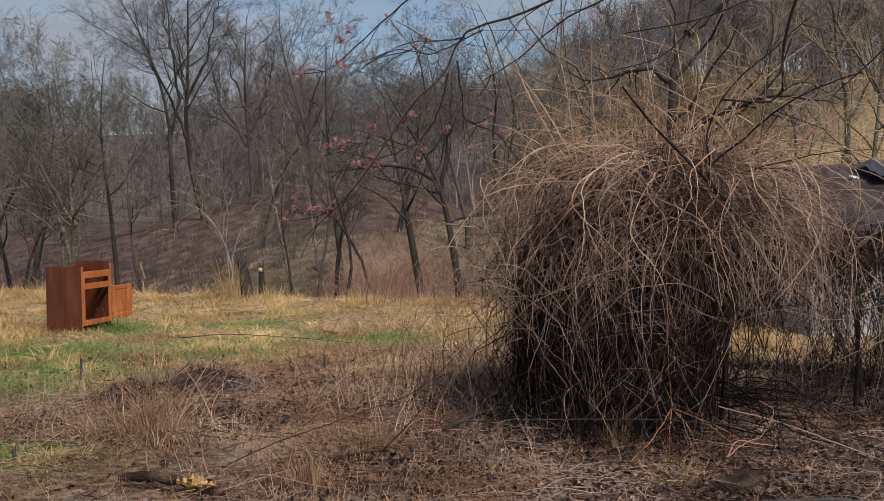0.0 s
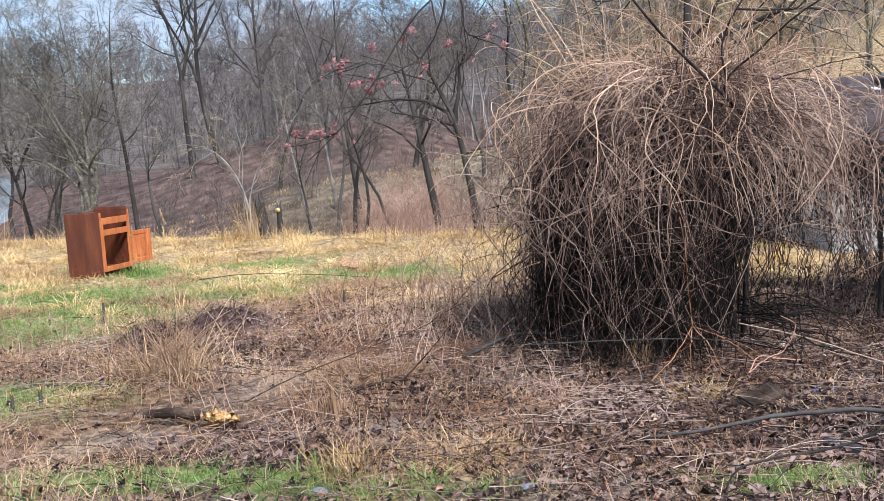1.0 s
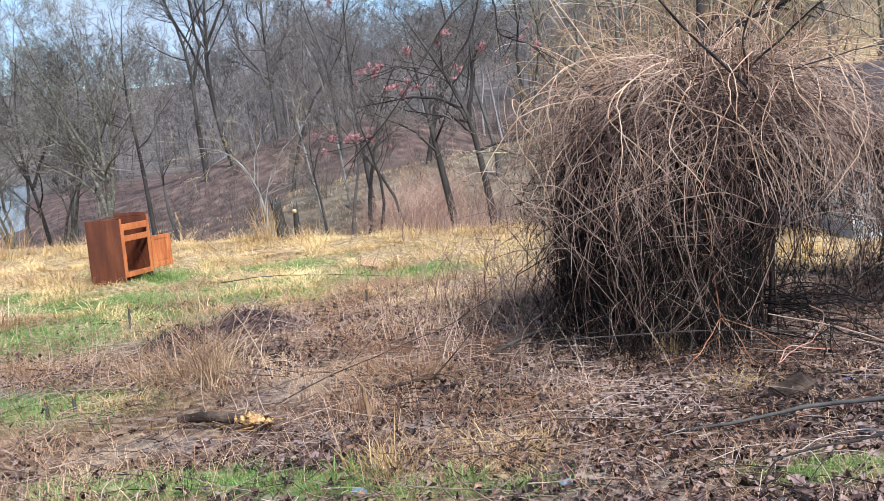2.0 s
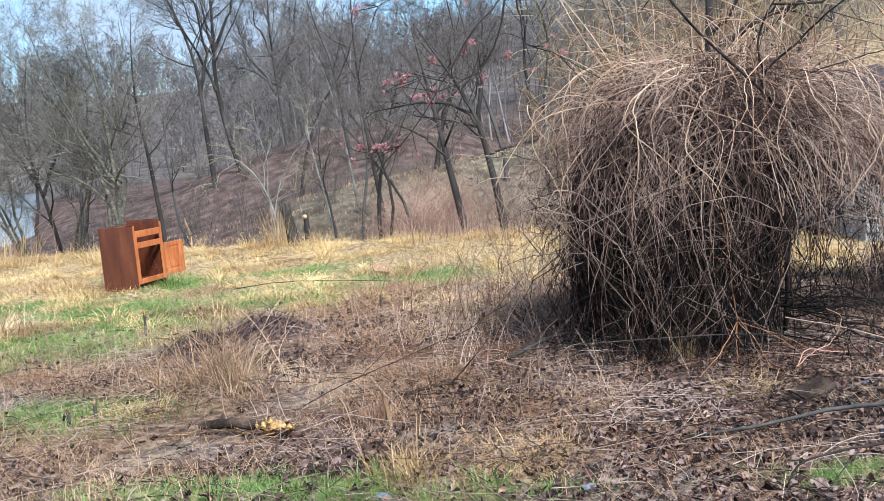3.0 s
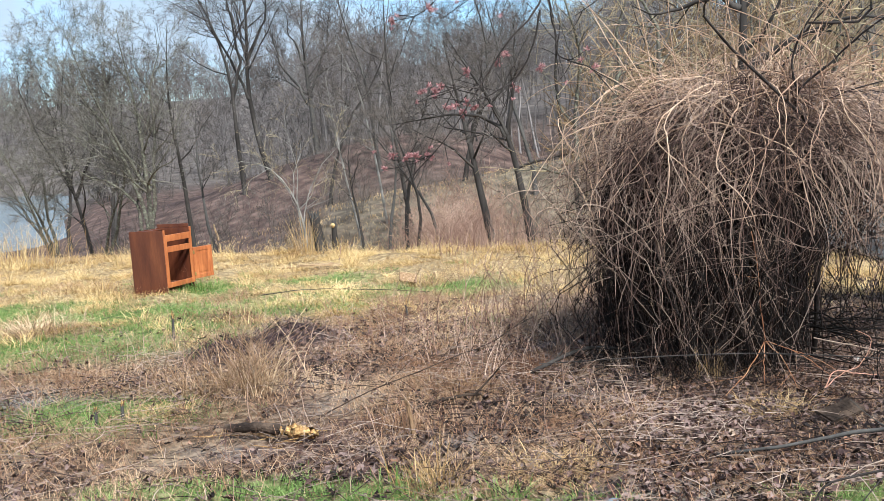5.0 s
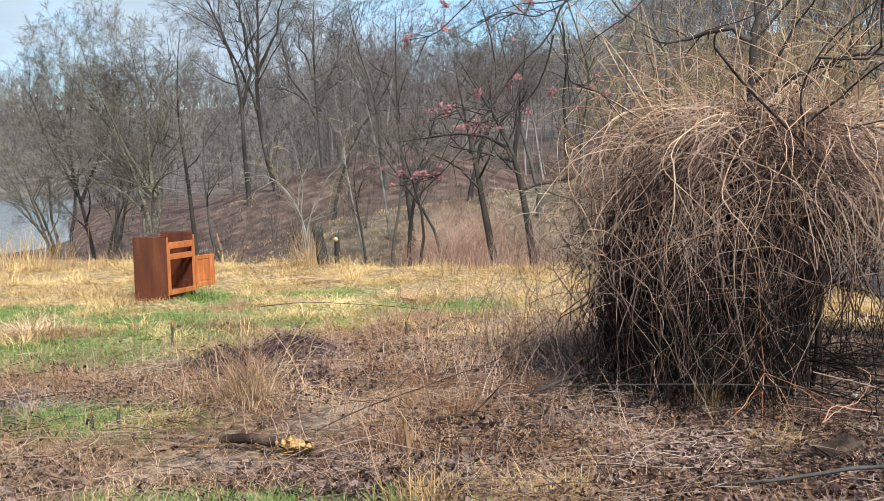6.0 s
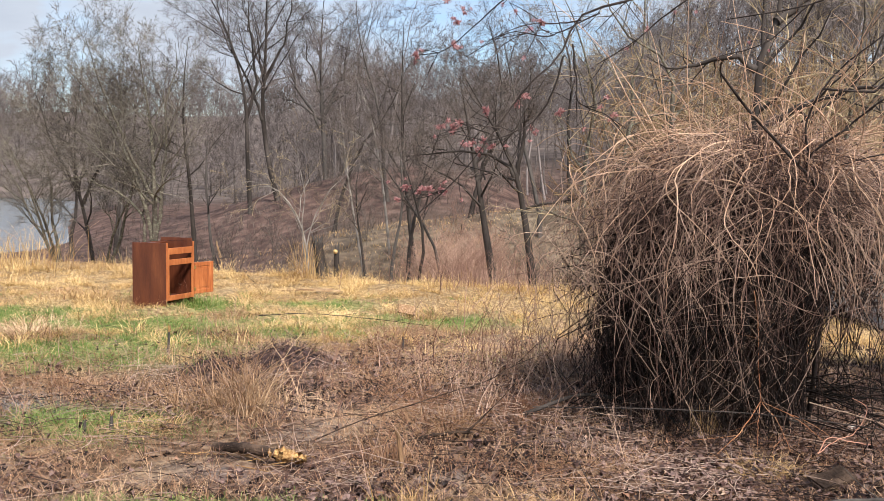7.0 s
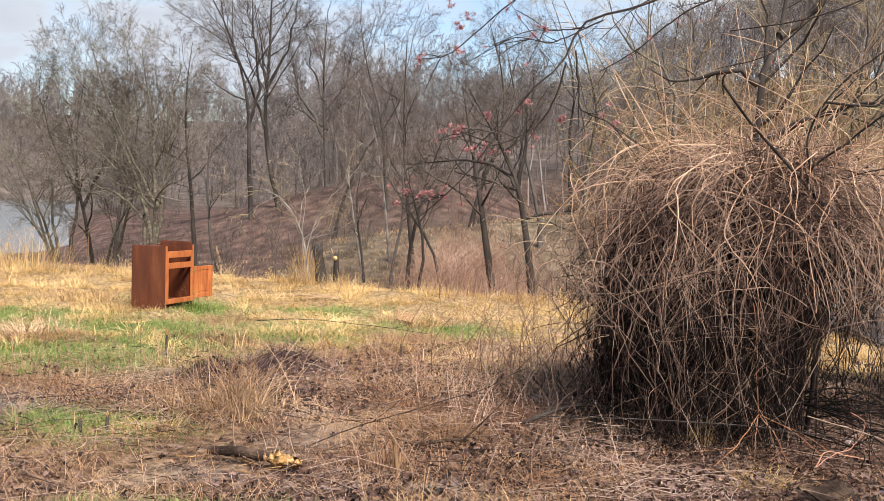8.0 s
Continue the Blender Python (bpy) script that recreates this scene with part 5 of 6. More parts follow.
def leaf_litter():
    rng = np.random.default_rng(93)
    for name, mat, n, label in (("leaf_litter", LEAVES, 62000, "wet purple-brown fallen leaves on the ground"), ("tan_leaf_litter", LEAVES_TAN, 3600, "scattered tan and rust fallen leaves")):
        x, y = scatter(rng, n, -4.5, 5.5, 3.6, 10.5, lambda x, y: in_view(x, y) * (1 - 0.9 * greenness(x, y)) * (1 - 0.85 * strawness(x, y)) * np.clip(0.28 + 0.6 * wave(x, y, 3.0) + 0.5 * step(-1.2, 1.0, x) + 0.30 * step(5.6, 4.4, y), 0.05, 1))
        k = len(x)
        s = rng.uniform(0.010, 0.030, k)
        a = rng.uniform(0, 6.28, k)
        d = unit(np.stack([np.cos(a), np.sin(a), rng.normal(0, 0.22, k)], -1))
        e = unit(np.cross(rng.normal(0, 0.22, (k, 3)) + np.array([0, 0, 1]), d))
        u = np.cross(d, e)
        c = np.stack([x, y, height(x, y) + rng.uniform(0.004, 0.03, k)], -1)
        ang = np.arange(8) * 2 * np.pi / 8
        lobes = np.array([1.2, 0.75, 0.95, 0.7, 0.8, 0.7, 0.95, 0.75])
        rad = lobes[None] * rng.uniform(0.55, 1.35, (k, 8))
        rise = rng.normal(0.1, 0.36, (k, 8)) * rng.uniform(0.3, 1.3, (k, 1)) + rng.normal(0.25, 0.35, (k, 1)) * np.sin(ang)[None] ** 2 + rng.normal(0.08, 0.25, (k, 1)) * np.cos(ang)[None] ** 2
        rim = c[:, None] + s[:, None, None] * (rad[:, :, None] * (np.cos(ang)[None, :, None] * d[:, None] + 0.8 * np.sin(ang)[None, :, None] * e[:, None]) + rise[:, :, None] * u[:, None])
        V = np.concatenate([c[:, None], rim], 1).reshape(-1, 3)
        f = np.array([(0, i + 1, (i + 1) % 8 + 1) for i in range(8)])
        Q = (np.arange(k)[:, None, None] * 9 + f[None]).reshape(-1, 3)
        tagged(part(name, mesh_of(name, V, None, Q, smooth=False), mat), label, "leaves", kind="stuff")
    # twigs lying about
    n = 3600
    x, y = scatter(rng, n * 2, -4.5, 5.5, 3.7, 10.5, lambda x, y: in_view(x, y) * (1 - 0.8 * strawness(x, y)) * (1 - 0.7 * greenness(x, y)))
    k = len(x)
    a = rng.uniform(0, 6.28, k)
    L = rng.uniform(0.08, 0.55, k) * rng.uniform(0.4, 1, k)
    u = np.linspace(-0.5, 0.5, 5)[None]
    bend = rng.normal(0, 0.25, (k, 1)) * L[:, None]
    X = x[:, None] + L[:, None] * u * np.cos(a)[:, None] - bend * u**2 * 2 * np.sin(a)[:, None]
    Y = y[:, None] + L[:, None] * u * np.sin(a)[:, None] + bend * u**2 * 2 * np.cos(a)[:, None]
    Z = height(X, Y) + 0.015 + np.abs(rng.normal(0, 0.035, (k, 1))) + rng.normal(0, 0.05, (k, 1)) * u
    v, q = tubes(np.stack([X, Y, Z], -1), rng.uniform(0.0010, 0.0032, (k, 1)) * np.linspace(1.1, 0.6, 5)[None], 3)
    x, y = scatter(rng, 1000, -3.5, 3.2, 3.9, 7.4, lambda x, y: in_view(x, y) * (0.35 + 0.65 * step(-1.5, 0.5, x)))
    k = len(x)
    a = rng.uniform(0, 6.28, k)
    u = np.linspace(0, 1, 9)[None]
    L = rng.uniform(0.35, 1.1, k)[:, None]
    turn = a[:, None] + rng.normal(0, 0.9, (k, 1)) * u + 0.35 * np.sin(5 * u + rng.uniform(0, 6, (k, 1)))
    X = x[:, None] + np.cumsum(np.cos(turn), axis=1) * L / 9
    Y = y[:, None] + np.cumsum(np.sin(turn), axis=1) * L / 9
    Z = height(X, Y) + 0.012 + rng.uniform(0.0, 0.09, (k, 1)) * np.sin(np.pi * u * rng.uniform(0.6, 1.0, (k, 1)))
    v, q = joined([(v, q), tubes(np.stack([X, Y, Z], -1), rng.uniform(0.0012, 0.003, (k, 1)) * np.linspace(1.1, 0.5, 9)[None], 3)])
    tagged(part("fallen_twigs", mesh_of("fallen_twigs", v, q), WET_TWIGS), "thin fallen twigs scattered on the litter", "twigs", kind="stuff")


grasses()
leaf_litter()


# ---- the discarded kitchen cabinet ----
def cabinet():
    wide, deep, tall = 0.63, 0.58, 0.885
    foot = new("kitchen_cabinet")
    # local: x along the front, y into the cabinet, z up
    foot.matrix_world = pose(-4.64, 12.56, at_ground(-4.64, 12.56) - 0.01, 0.5, 2.0, 74)
    t = 0.018
    part("side_panel", box((0, 0.02, 0), (t, deep, tall), 0.003), CABINET_SHADED, foot)
    part("side_panel", box((wide - t, 0.02, 0), (wide, deep, tall), 0.003), CABINET_SHADED, foot)
    part("back_panel", box((t, deep - 0.014, 0.05), (wide - t, deep - 0.004, tall - 0.01), 0.001), CABINET_INSIDE, foot)
    part("bottom_panel", box((t, 0.03, 0.10), (wide - t, deep - 0.014, 0.115), 0.001), CABINET_INSIDE, foot)
    part("toe_kick", box((t, 0.08, 0.0), (wide - t, 0.095, 0.10), 0.001), CABINET_INSIDE, foot)
    part("corner_brace", box((t, deep - 0.11, tall - 0.035), (wide - t, deep - 0.014, tall - 0.02), 0.001), CABINET_SHADED, foot)
    # face frame: two stiles, three rails
    z0, z1, s = 0.085, 0.815, 0.055
    part("stile", box((0.0, 0.0, z0), (s, 0.02, z1), 0.003), CABINET_FRONT, foot)
    part("stile", box((wide - s, 0.0, z0), (wide, 0.02, z1), 0.003), CABINET_FRONT, foot)
    part("rail", box((s, 0.0005, z1 - 0.09), (wide - s, 0.0195, z1), 0.003), CABINET_FRONT, foot)
    part("rail", box((s, 0.0005, 0.575), (wide - s, 0.0195, 0.655), 0.003), CABINET_FRONT, foot)
    part("rail", box((s, 0.0005, z0), (wide - s, 0.0195, z0 + 0.07), 0.003), CABINET_FRONT, foot)
    # two bare corner tabs above the frame and a strip along the rear edge
    part("corner_tab", box((0.0, 0.0, z1), (0.022, 0.02, tall + 0.002), 0.002), CABINET_FRONT, foot)
    part("corner_tab", box((wide - 0.022, 0.0, z1), (wide, 0.02, tall + 0.006), 0.002), CABINET_FRONT, foot)
    part("edge_strip", box((wide - 0.02, 0.03, tall + 0.001), (wide - 0.006, deep - 0.02, tall + 0.05), 0.002), CABINET_SHADED, foot)
    # the door stands open on the far stile
    door = new("door")
    door.parent = foot
    door.location = (wide + 0.006, 0.014, 0.125)
    door.rotation_euler = (0, 0, radians(-9))
    dw, dh, dt = 0.385, 0.455, 0.02
    part("door_stile", box((0, -dt, 0), (0.06, 0, dh), 0.004), CABINET_FRONT, door)
    part("door_stile", box((dw - 0.06, -dt, 0), (dw, 0, dh), 0.004), CABINET_FRONT, door)
    part("door_rail", box((0.06, -dt + 0.001, 0), (dw - 0.06, -0.001, 0.06), 0.004), CABINET_FRONT, door)
    part("door_rail", box((0.06, -dt + 0.001, dh - 0.06), (dw - 0.06, -0.001, dh), 0.004), CABINET_FRONT, door)
    bm = box((0.06, -dt + 0.007, 0.06), (dw - 0.06, -0.006, dh - 0.06))
    block(bm, (0.09, -dt + 0.003, 0.09), (dw - 0.09, -dt + 0.0065, dh - 0.09), 0.003)
    part("door_panel", bm, CABINET_FRONT, door)
    for z in (0.05, dh - 0.09):
        part("hinge", box((-0.012, -dt - 0.004, z), (0.02, -dt, z + 0.045), 0.001), BRASS, door, "small brass hinge")
    tagged(foot, "reddish oak base cabinet without its top, door open, in grass", "cabinet")


# ---- the low shed behind the thicket ----
def shed():
    foot = new("shed")
    x0, x1, y0, y1 = 4.75, 9.5, 11.9, 15.3
    eave, ridge, ym = 0.68, 1.52, 13.6
    g = at_ground(6, 12) - 0.35
    part("rear_wall", box((x0 + 0.1, y1 - 0.12, g), (x1 - 0.1, y1, eave)), WHITE_PAINT, foot)
    for a, b in ((x0 + 0.1, x0 + 0.2), (x1 - 0.2, x1 - 0.1)):
        bm = bmesh.new()
        vs = [bm.verts.new((x, y, z)) for x in (a, b) for y, z in ((y0 + 0.06, g), (y1 - 0.13, g), (y1 - 0.13, eave - 0.03), (ym, ridge - 0.06), (y0 + 0.06, eave - 0.03))]
        bm.faces.new(vs[:5][::-1]), bm.faces.new(vs[5:])
        for i in range(5):
            j = (i + 1) % 5
            bm.faces.new((vs[i], vs[j], vs[j + 5], vs[i + 5]))
        part("gable_wall", bm, WHITE_PAINT, foot)
    n = 8
    for i in range(n):
        za, zb = g + (eave - 0.05 - g) * i / n, g + (eave - 0.05 - g) * (i + 1) / n
        bm = bmesh.new()
        vs = [bm.verts.new(p) for p in ((x0 + 0.1, y0 - 0.022, za), (x1 - 0.1, y0 - 0.022, za), (x1 - 0.1, y0 - 0.004, zb + 0.004), (x0 + 0.1, y0 - 0.004, zb + 0.004),
                                        (x0 + 0.1, y0 + 0.05, za), (x1 - 0.1, y0 + 0.05, za), (x1 - 0.1, y0 + 0.05, zb + 0.004), (x0 + 0.1, y0 + 0.05, zb + 0.004))]
        for f in ((0, 1, 2, 3), (7, 6, 5, 4), (0, 4, 5, 1), (3, 2, 6, 7), (0, 3, 7, 4), (1, 5, 6, 2)):
            bm.faces.new([vs[k] for k in f])
        part("siding_board", bm, WHITE_PAINT, foot)
    part("corner_board", box((x0 + 0.085, y0 - 0.03, g), (x0 + 0.17, y0 - 0.023, eave - 0.04)), WHITE_PAINT, foot)
    part("fascia", box((x0, y0 - 0.16, eave - 0.13), (x1, y0 - 0.135, eave + 0.015), 0.004), RED_PAINT, foot, "faded red fascia board")
    # roof deck and shingles
    for ya, yb, sgn in ((y0 - 0.15, ym, 1), (y1 + 0.15, ym, -1)):
        bm = bmesh.new()
        za = eave
        vs = [bm.verts.new(p) for p in ((x0 - 0.05, ya, za), (x1 + 0.05, ya, za), (x1 + 0.05, yb, ridge), (x0 - 0.05, yb, ridge),
                                        (x0 - 0.05, ya, za - 0.03), (x1 + 0.05, ya, za - 0.03), (x1 + 0.05, yb, ridge - 0.03), (x0 - 0.05, yb, ridge - 0.03))]
        for f in ((0, 1, 2, 3), (7, 6, 5, 4), (0, 4, 5, 1), (3, 2, 6, 7), (0, 3, 7, 4), (1, 5, 6, 2)):
            bm.faces.new([vs[k] for k in f])
        bmesh.ops.recalc_face_normals(bm, faces=bm.faces)
        part("roof_deck", bm, SHINGLE, foot)
    bm = box((0, 0, 0), (0.31, 0.235, 0.007), 0.002)
    me = bpy.data.meshes.new("shingle")
    bm.to_mesh(me)
    bm.free()
    me.materials.append(SHINGLE)
    rng = random.Random(5)
    slope = math.atan2(ridge - eave, ym - (y0 - 0.15))
    length = math.hypot(ridge - eave, ym - (y0 - 0.15))
    rows = 10
    for r in range(rows):
        d = r * (length - 0.2) / (rows - 1)
        for c in range(15):
            x = x0 - 0.05 + c * 0.316 + (0.158 if r % 2 else 0)
            if x + 0.31 > x1 + 0.1:
                continue
            sh = new("shingle", me)
            sh.parent = foot
            sh.matrix_local = Matrix.Translation((x, y0 - 0.15 + d * math.cos(slope), eave + d * math.sin(slope) + 0.004)) @ pose(
                0, 0, 0, math.degrees(slope) - 1.6, 0, rng.uniform(-0.8, 0.8))
    tagged(foot, "low white-painted shed with a sagging dark shingle roof and red fascia", "shed")
    # scrap thrown on the roof
    bm = bmesh.new()
    bmesh.ops.create_grid(bm, x_segments=9, y_segments=6, size=0.5)
    for v in bm.verts:
        v.co.z = 0.10 * noise.noise(v.co * 3.0) + 0.08 * noise.noise(v.co * 7.0)
    top = bmesh.ops.extrude_face_region(bm, geom=bm.faces[:])
    for v in [e for e in top["geom"] if isinstance(e, bmesh.types.BMVert)]:
        v.co.z += 0.012
    sheet = part("plastic_sheet", bm, TARP)
    sheet.matrix_world = pose(6.45, 13.2, 1.44, 20, 4, 12) @ Matrix.Diagonal((0.7, 0.6, 0.6, 1))
    tagged(sheet, "crumpled black plastic sheet lying on the shed roof", "plastic sheet")
    bm = box((-0.07, -0.035, 0), (0.07, 0.035, 0.018), 0.006)
    scrap = part("metal_scrap", bm, FOIL)
    scrap.matrix_world = pose(5.95, 13.15, 1.345, 25, 4, 30)
    tagged(scrap, "pale bent metal scrap lying on the shed roof", "scrap")


# ---- the maple overhead, in flower ----
def flower_mesh(rng):
    """A tassel of maple flowers: many short drooping stalks with swollen ends."""
    n = 34
    d = unit(rng.normal(0, 1, (n, 3)) + np.array([0, 0, -0.15]))
    L = rng.uniform(0.008, 0.030, n)
    u = np.linspace(0, 1, 5)[None, :, None]
    P = d[:, None] * L[:, None, None] * u + np.array([0, 0, -0.006]) * u**2
    R = np.array([0.0007, 0.0008, 0.0014, 0.0026, 0.001])[None] * rng.uniform(0.7, 1.4, n)[:, None]
    v, q = tubes(P, R, 3)
    return mesh_of("blossom", v, q)


def maple():
    rng = np.random.default_rng(61)
    foot = new("maple_tree")
    foot.location = (0.035, 0, 0)
    g = at_ground(3.7, 2.6)
    trunk = smooth_line([(3.7, 2.6, g - 0.1), (3.68, 2.62, 1.0), (3.6, 2.7, 2.4), (3.55, 2.8, 4.2)], 14)
    v, q = tubes(trunk[None], np.linspace(0.15, 0.07, 14)[None], 10)
    part("trunk", mesh_of("trunk", v, q), MAPLE, foot)
    lines = [
        ([(3.62, 2.7, 2.1), (2.2, 2.9, 2.6), (1.1, 3.3, 2.35), (0.42, 3.4, 2.06), (0.24, 3.42, 2.0), (0.18, 3.4, 1.88), (0.08, 3.38, 1.79), (-0.04, 3.4, 1.64), (-0.15, 3.4, 1.5),
          (-0.22, 3.4, 1.43), (-0.33, 3.38, 1.34)], 0.014, 0.0016),
        ([(0.18, 3.4, 1.88), (0.14, 3.42, 1.75), (0.08, 3.44, 1.67), (-0.01, 3.44, 1.62), (-0.13, 3.44, 1.59)], 0.004, 0.0014),
        ([(0.21, 3.4, 1.92), (0.23, 3.4, 1.82), (0.25, 3.4, 1.74), (0.34, 3.4, 1.68), (0.37, 3.4, 1.64)], 0.0035, 0.0013),
        ([(-0.04, 3.4, 1.64), (-0.08, 3.38, 1.65), (-0.18, 3.36, 1.66)], 0.003, 0.0012),
        ([(-0.22, 3.4, 1.43), (-0.27, 3.42, 1.43), (-0.37, 3.44, 1.44)], 0.0026, 0.0012),
        ([(0.24, 3.42, 2.0), (0.15, 3.44, 1.99), (0.05, 3.44, 1.99)], 0.003, 0.0013),
        ([(0.30, 3.4, 2.02), (0.11, 3.36, 1.94), (0.0, 3.34, 1.95), (-0.07, 3.34, 1.93)], 0.003, 0.0013),
        ([(1.1, 3.3, 2.35), (0.4, 3.3, 2.26), (0.01, 3.4, 2.09), (-0.12, 3.4, 1.98), (-0.23, 3.4, 1.9), (-0.33, 3.4, 1.89)], 0.006, 0.0013),
        ([(1.1, 3.3, 2.35), (0.75, 3.5, 2.15), (0.55, 3.5, 2.04), (0.42, 3.5, 1.93), (0.30, 3.5, 1.86)], 0.006, 0.0016),
        ([(3.6, 2.7, 3.0), (3.1, 4.8, 3.3), (2.5, 6.2, 2.75), (2.38, 6.3, 2.27), (2.36, 6.3, 1.98), (2.0, 6.35, 1.98)], 0.022, 0.008),
        ([(3.62, 2.7, 2.5), (2.9, 4.2, 2.9), (2.2, 5.2, 2.6), (1.6, 5.4, 2.35), (1.2, 5.5, 2.3)], 0.016, 0.003),
        ([(2.2, 5.2, 2.6), (1.7, 5.3, 2.7), (1.0, 5.2, 2.55), (0.6, 5.2, 2.35), (0.45, 5.2, 2.2)], 0.010, 0.002),
        ([(1.6, 5.4, 2.35), (1.35, 5.4, 2.15), (1.1, 5.4, 2.08)], 0.005, 0.002),
        ([(2.9, 4.2, 2.9), (2.8, 5.2, 2.6), (2.7, 5.6, 2.2), (2.5, 5.8, 1.95)], 0.010, 0.003),
    ]
    sub = []
    for pts, r0, r1 in lines:
        p = smooth_line(pts, 6 * len(pts))
        p = p + 0.006 * np.cumsum(rng.normal(0, 0.35, p.shape), axis=0) * np.sin(np.linspace(0, np.pi, len(p)))[:, None]
        v, q = tubes(p[None], np.linspace(r0, r1, len(p))[None], 6)
        part("branch", mesh_of("branch", v, q), MAPLE, foot)
        for k in range(len(p) // 4):
            i = rng.integers(len(p) // 3, len(p) - 1)
            t = unit(p[min(i + 1, len(p) - 1)] - p[i - 1])
            d = unit(t + rng.normal(0, 0.55, 3) + np.array([-0.1, 0, -0.25]))
            u = np.linspace(0, 1, 6)[:, None]
            L = rng.uniform(0.06, 0.20)
            sub.append(p[i] + d * L * u + np.array([0, 0, 0.25]) * L * u**2 * rng.normal(0.2, 0.6))
    P = np.stack(sub)
    v, q = tubes(P, np.linspace(0.0017, 0.0009, 6)[None] * np.ones((len(P), 1)), 4)
    tagged(part("twig_spray", mesh_of("twig_spray", v, q), MAPLE, foot), kind="stuff")
    meshes = [flower_mesh(rng) for _ in range(4)]
    for me in meshes:
        me.materials.append(BUDS)
    spots = [(-0.17, 3.36, 1.66), (-0.19, 3.36, 1.64), (-0.23, 3.38, 1.65), (-0.13, 3.44, 1.59), (-0.16, 3.44, 1.59), (-0.09, 3.44, 1.60), (-0.06, 3.44, 1.58), (-0.10, 3.44, 1.57),
             (-0.31, 3.43, 1.43), (-0.28, 3.42, 1.43), (-0.36, 3.44, 1.44), (-0.24, 3.41, 1.43), (-0.18, 3.4, 2.0), (-0.15, 3.4, 2.03), (-0.21, 3.4, 2.07), (0.11, 3.44, 2.0),
             (0.07, 3.44, 1.98), (0.17, 3.4, 1.69), (0.05, 3.4, 1.75), (0.03, 3.4, 1.72), (-0.08, 3.4, 1.70), (0.07, 3.44, 1.64), (0.35, 3.4, 1.68), (-0.19, 3.4, 1.92), (-0.32, 3.4, 1.89)]
    spots += [tuple(np.array(c) + rng.normal(0, 0.012, 3)) for c in spots for _ in range(2)]
    spots += [tuple(p[-1]) for p in sub[::2]]
    for i, s in enumerate(spots):
        ob = new("blossom", meshes[i % 4])
        ob.parent = foot
        k = rng.uniform(0.5, 0.78) if i < 25 else rng.uniform(0.28, 0.52)
        ob.matrix_local = Matrix.LocRotScale(s, Euler(rng.uniform(0, 6.28, 3)), (k, k, k))
        if i == 0:
            ob["label"] = "pinkish-red maple flowers"
    tagged(foot, "red maple with thin dark branches and pinkish-red flower clusters", "tree")


cabinet()
shed()
maple()


# ---- saplings, fallen branches, stumps ----
def branch_thing(name, label, category, lines, mat, side=0, seed=1, part_name="branch", group=""):
    """A branched stick: each line a part of its own, with thin side twigs."""
    rng = np.random.default_rng(seed)
    foot = new(name)
    for pts, r0, r1 in lines:
        p = smooth_line(pts, 7 * len(pts))
        p = p + 0.008 * np.cumsum(rng.normal(0, 0.3, p.shape), axis=0) * np.sin(np.linspace(0, np.pi, len(p)))[:, None]
        v, q = tubes(p[None], np.linspace(r0, r1, len(p))[None] * rng.uniform(0.92, 1.08, (1, len(p))), 7)
        b = part(part_name, mesh_of(part_name, v, q), mat, foot)
        for k in range(side):
            i = rng.integers(2, len(p) - 1)
            t = unit(p[i] - p[i - 1])
            d = unit(t + rng.normal(0, 0.6, 3))
            u = np.linspace(0, 1, 6)[:, None]
            L = rng.uniform(0.12, 0.45)
            w = p[i] + d * L * u + rng.normal(0, 0.08, 3) * u**2 * L
            v, q = tubes(w[None], np.linspace(r1 * 0.9, 0.0012, 6)[None], 4)
            part("side_twig", mesh_of("side_twig", v, q), mat, b)
    return tagged(foot, label, category, group)


branch_thing("dead_sapling", "dark bare sapling growing up through the vine thicket", "sapling", [
    ([(2.2, 6.95, -0.40), (2.2, 6.7, 0.5), (2.18, 6.5, 1.18), (1.81, 6.3, 1.56), (1.47, 6.1, 1.88), (1.32, 6.0, 2.05)], 0.020, 0.007),
    ([(2.18, 6.5, 1.18), (1.98, 6.4, 1.52), (2.20, 6.3, 1.72), (2.35, 6.2, 1.87), (2.54, 6.1, 2.0), (2.8, 6.0, 2.1)], 0.010, 0.004),
    ([(1.98, 6.4, 1.55), (1.95, 6.4, 1.73), (2.01, 6.3, 1.97), (2.33, 6.2, 2.29), (2.52, 6.1, 2.46)], 0.008, 0.003),
    ([(2.05, 6.42, 1.45), (2.4, 6.4, 1.55), (2.8, 6.3, 1.62), (3.2, 6.2, 1.60)], 0.006, 0.002)], MAPLE, 3, 11)
branch_thing("fallen_branch", "long dark fallen branch propped over the leaf litter", "branch", [
    ([(2.9, 4.1, -0.15), (2.13, 4.3, 0.01), (1.73, 4.5, -0.04), (1.39, 4.6, -0.11), (1.06, 4.7, -0.18), (0.79, 4.8, -0.24), (0.56, 4.8, -0.22), (0.22, 4.7, -0.2)], 0.016, 0.004)], BARK, 9, 12)
branch_thing("fallen_branch", "thin forked fallen branch over mossy ground", "branch", [
    ([(2.5, 3.7, -0.1), (1.89, 3.9, 0.09), (1.64, 3.95, 0.0), (1.43, 4.0, -0.05), (1.27, 4.0, -0.1), (1.22, 4.0, -0.22)], 0.009, 0.004)], MAPLE, 4, 13)
branch_thing("fallen_branch", "dead grey branch lying at the foot of the thicket", "branch", [
    ([(0.1, 6.7, -0.28), (0.6, 6.85, -0.16), (1.05, 6.75, -0.20), (1.6, 6.6, -0.16), (2.0, 6.5, -0.24)], 0.016, 0.007)], BARK_DARK, 5, 14)
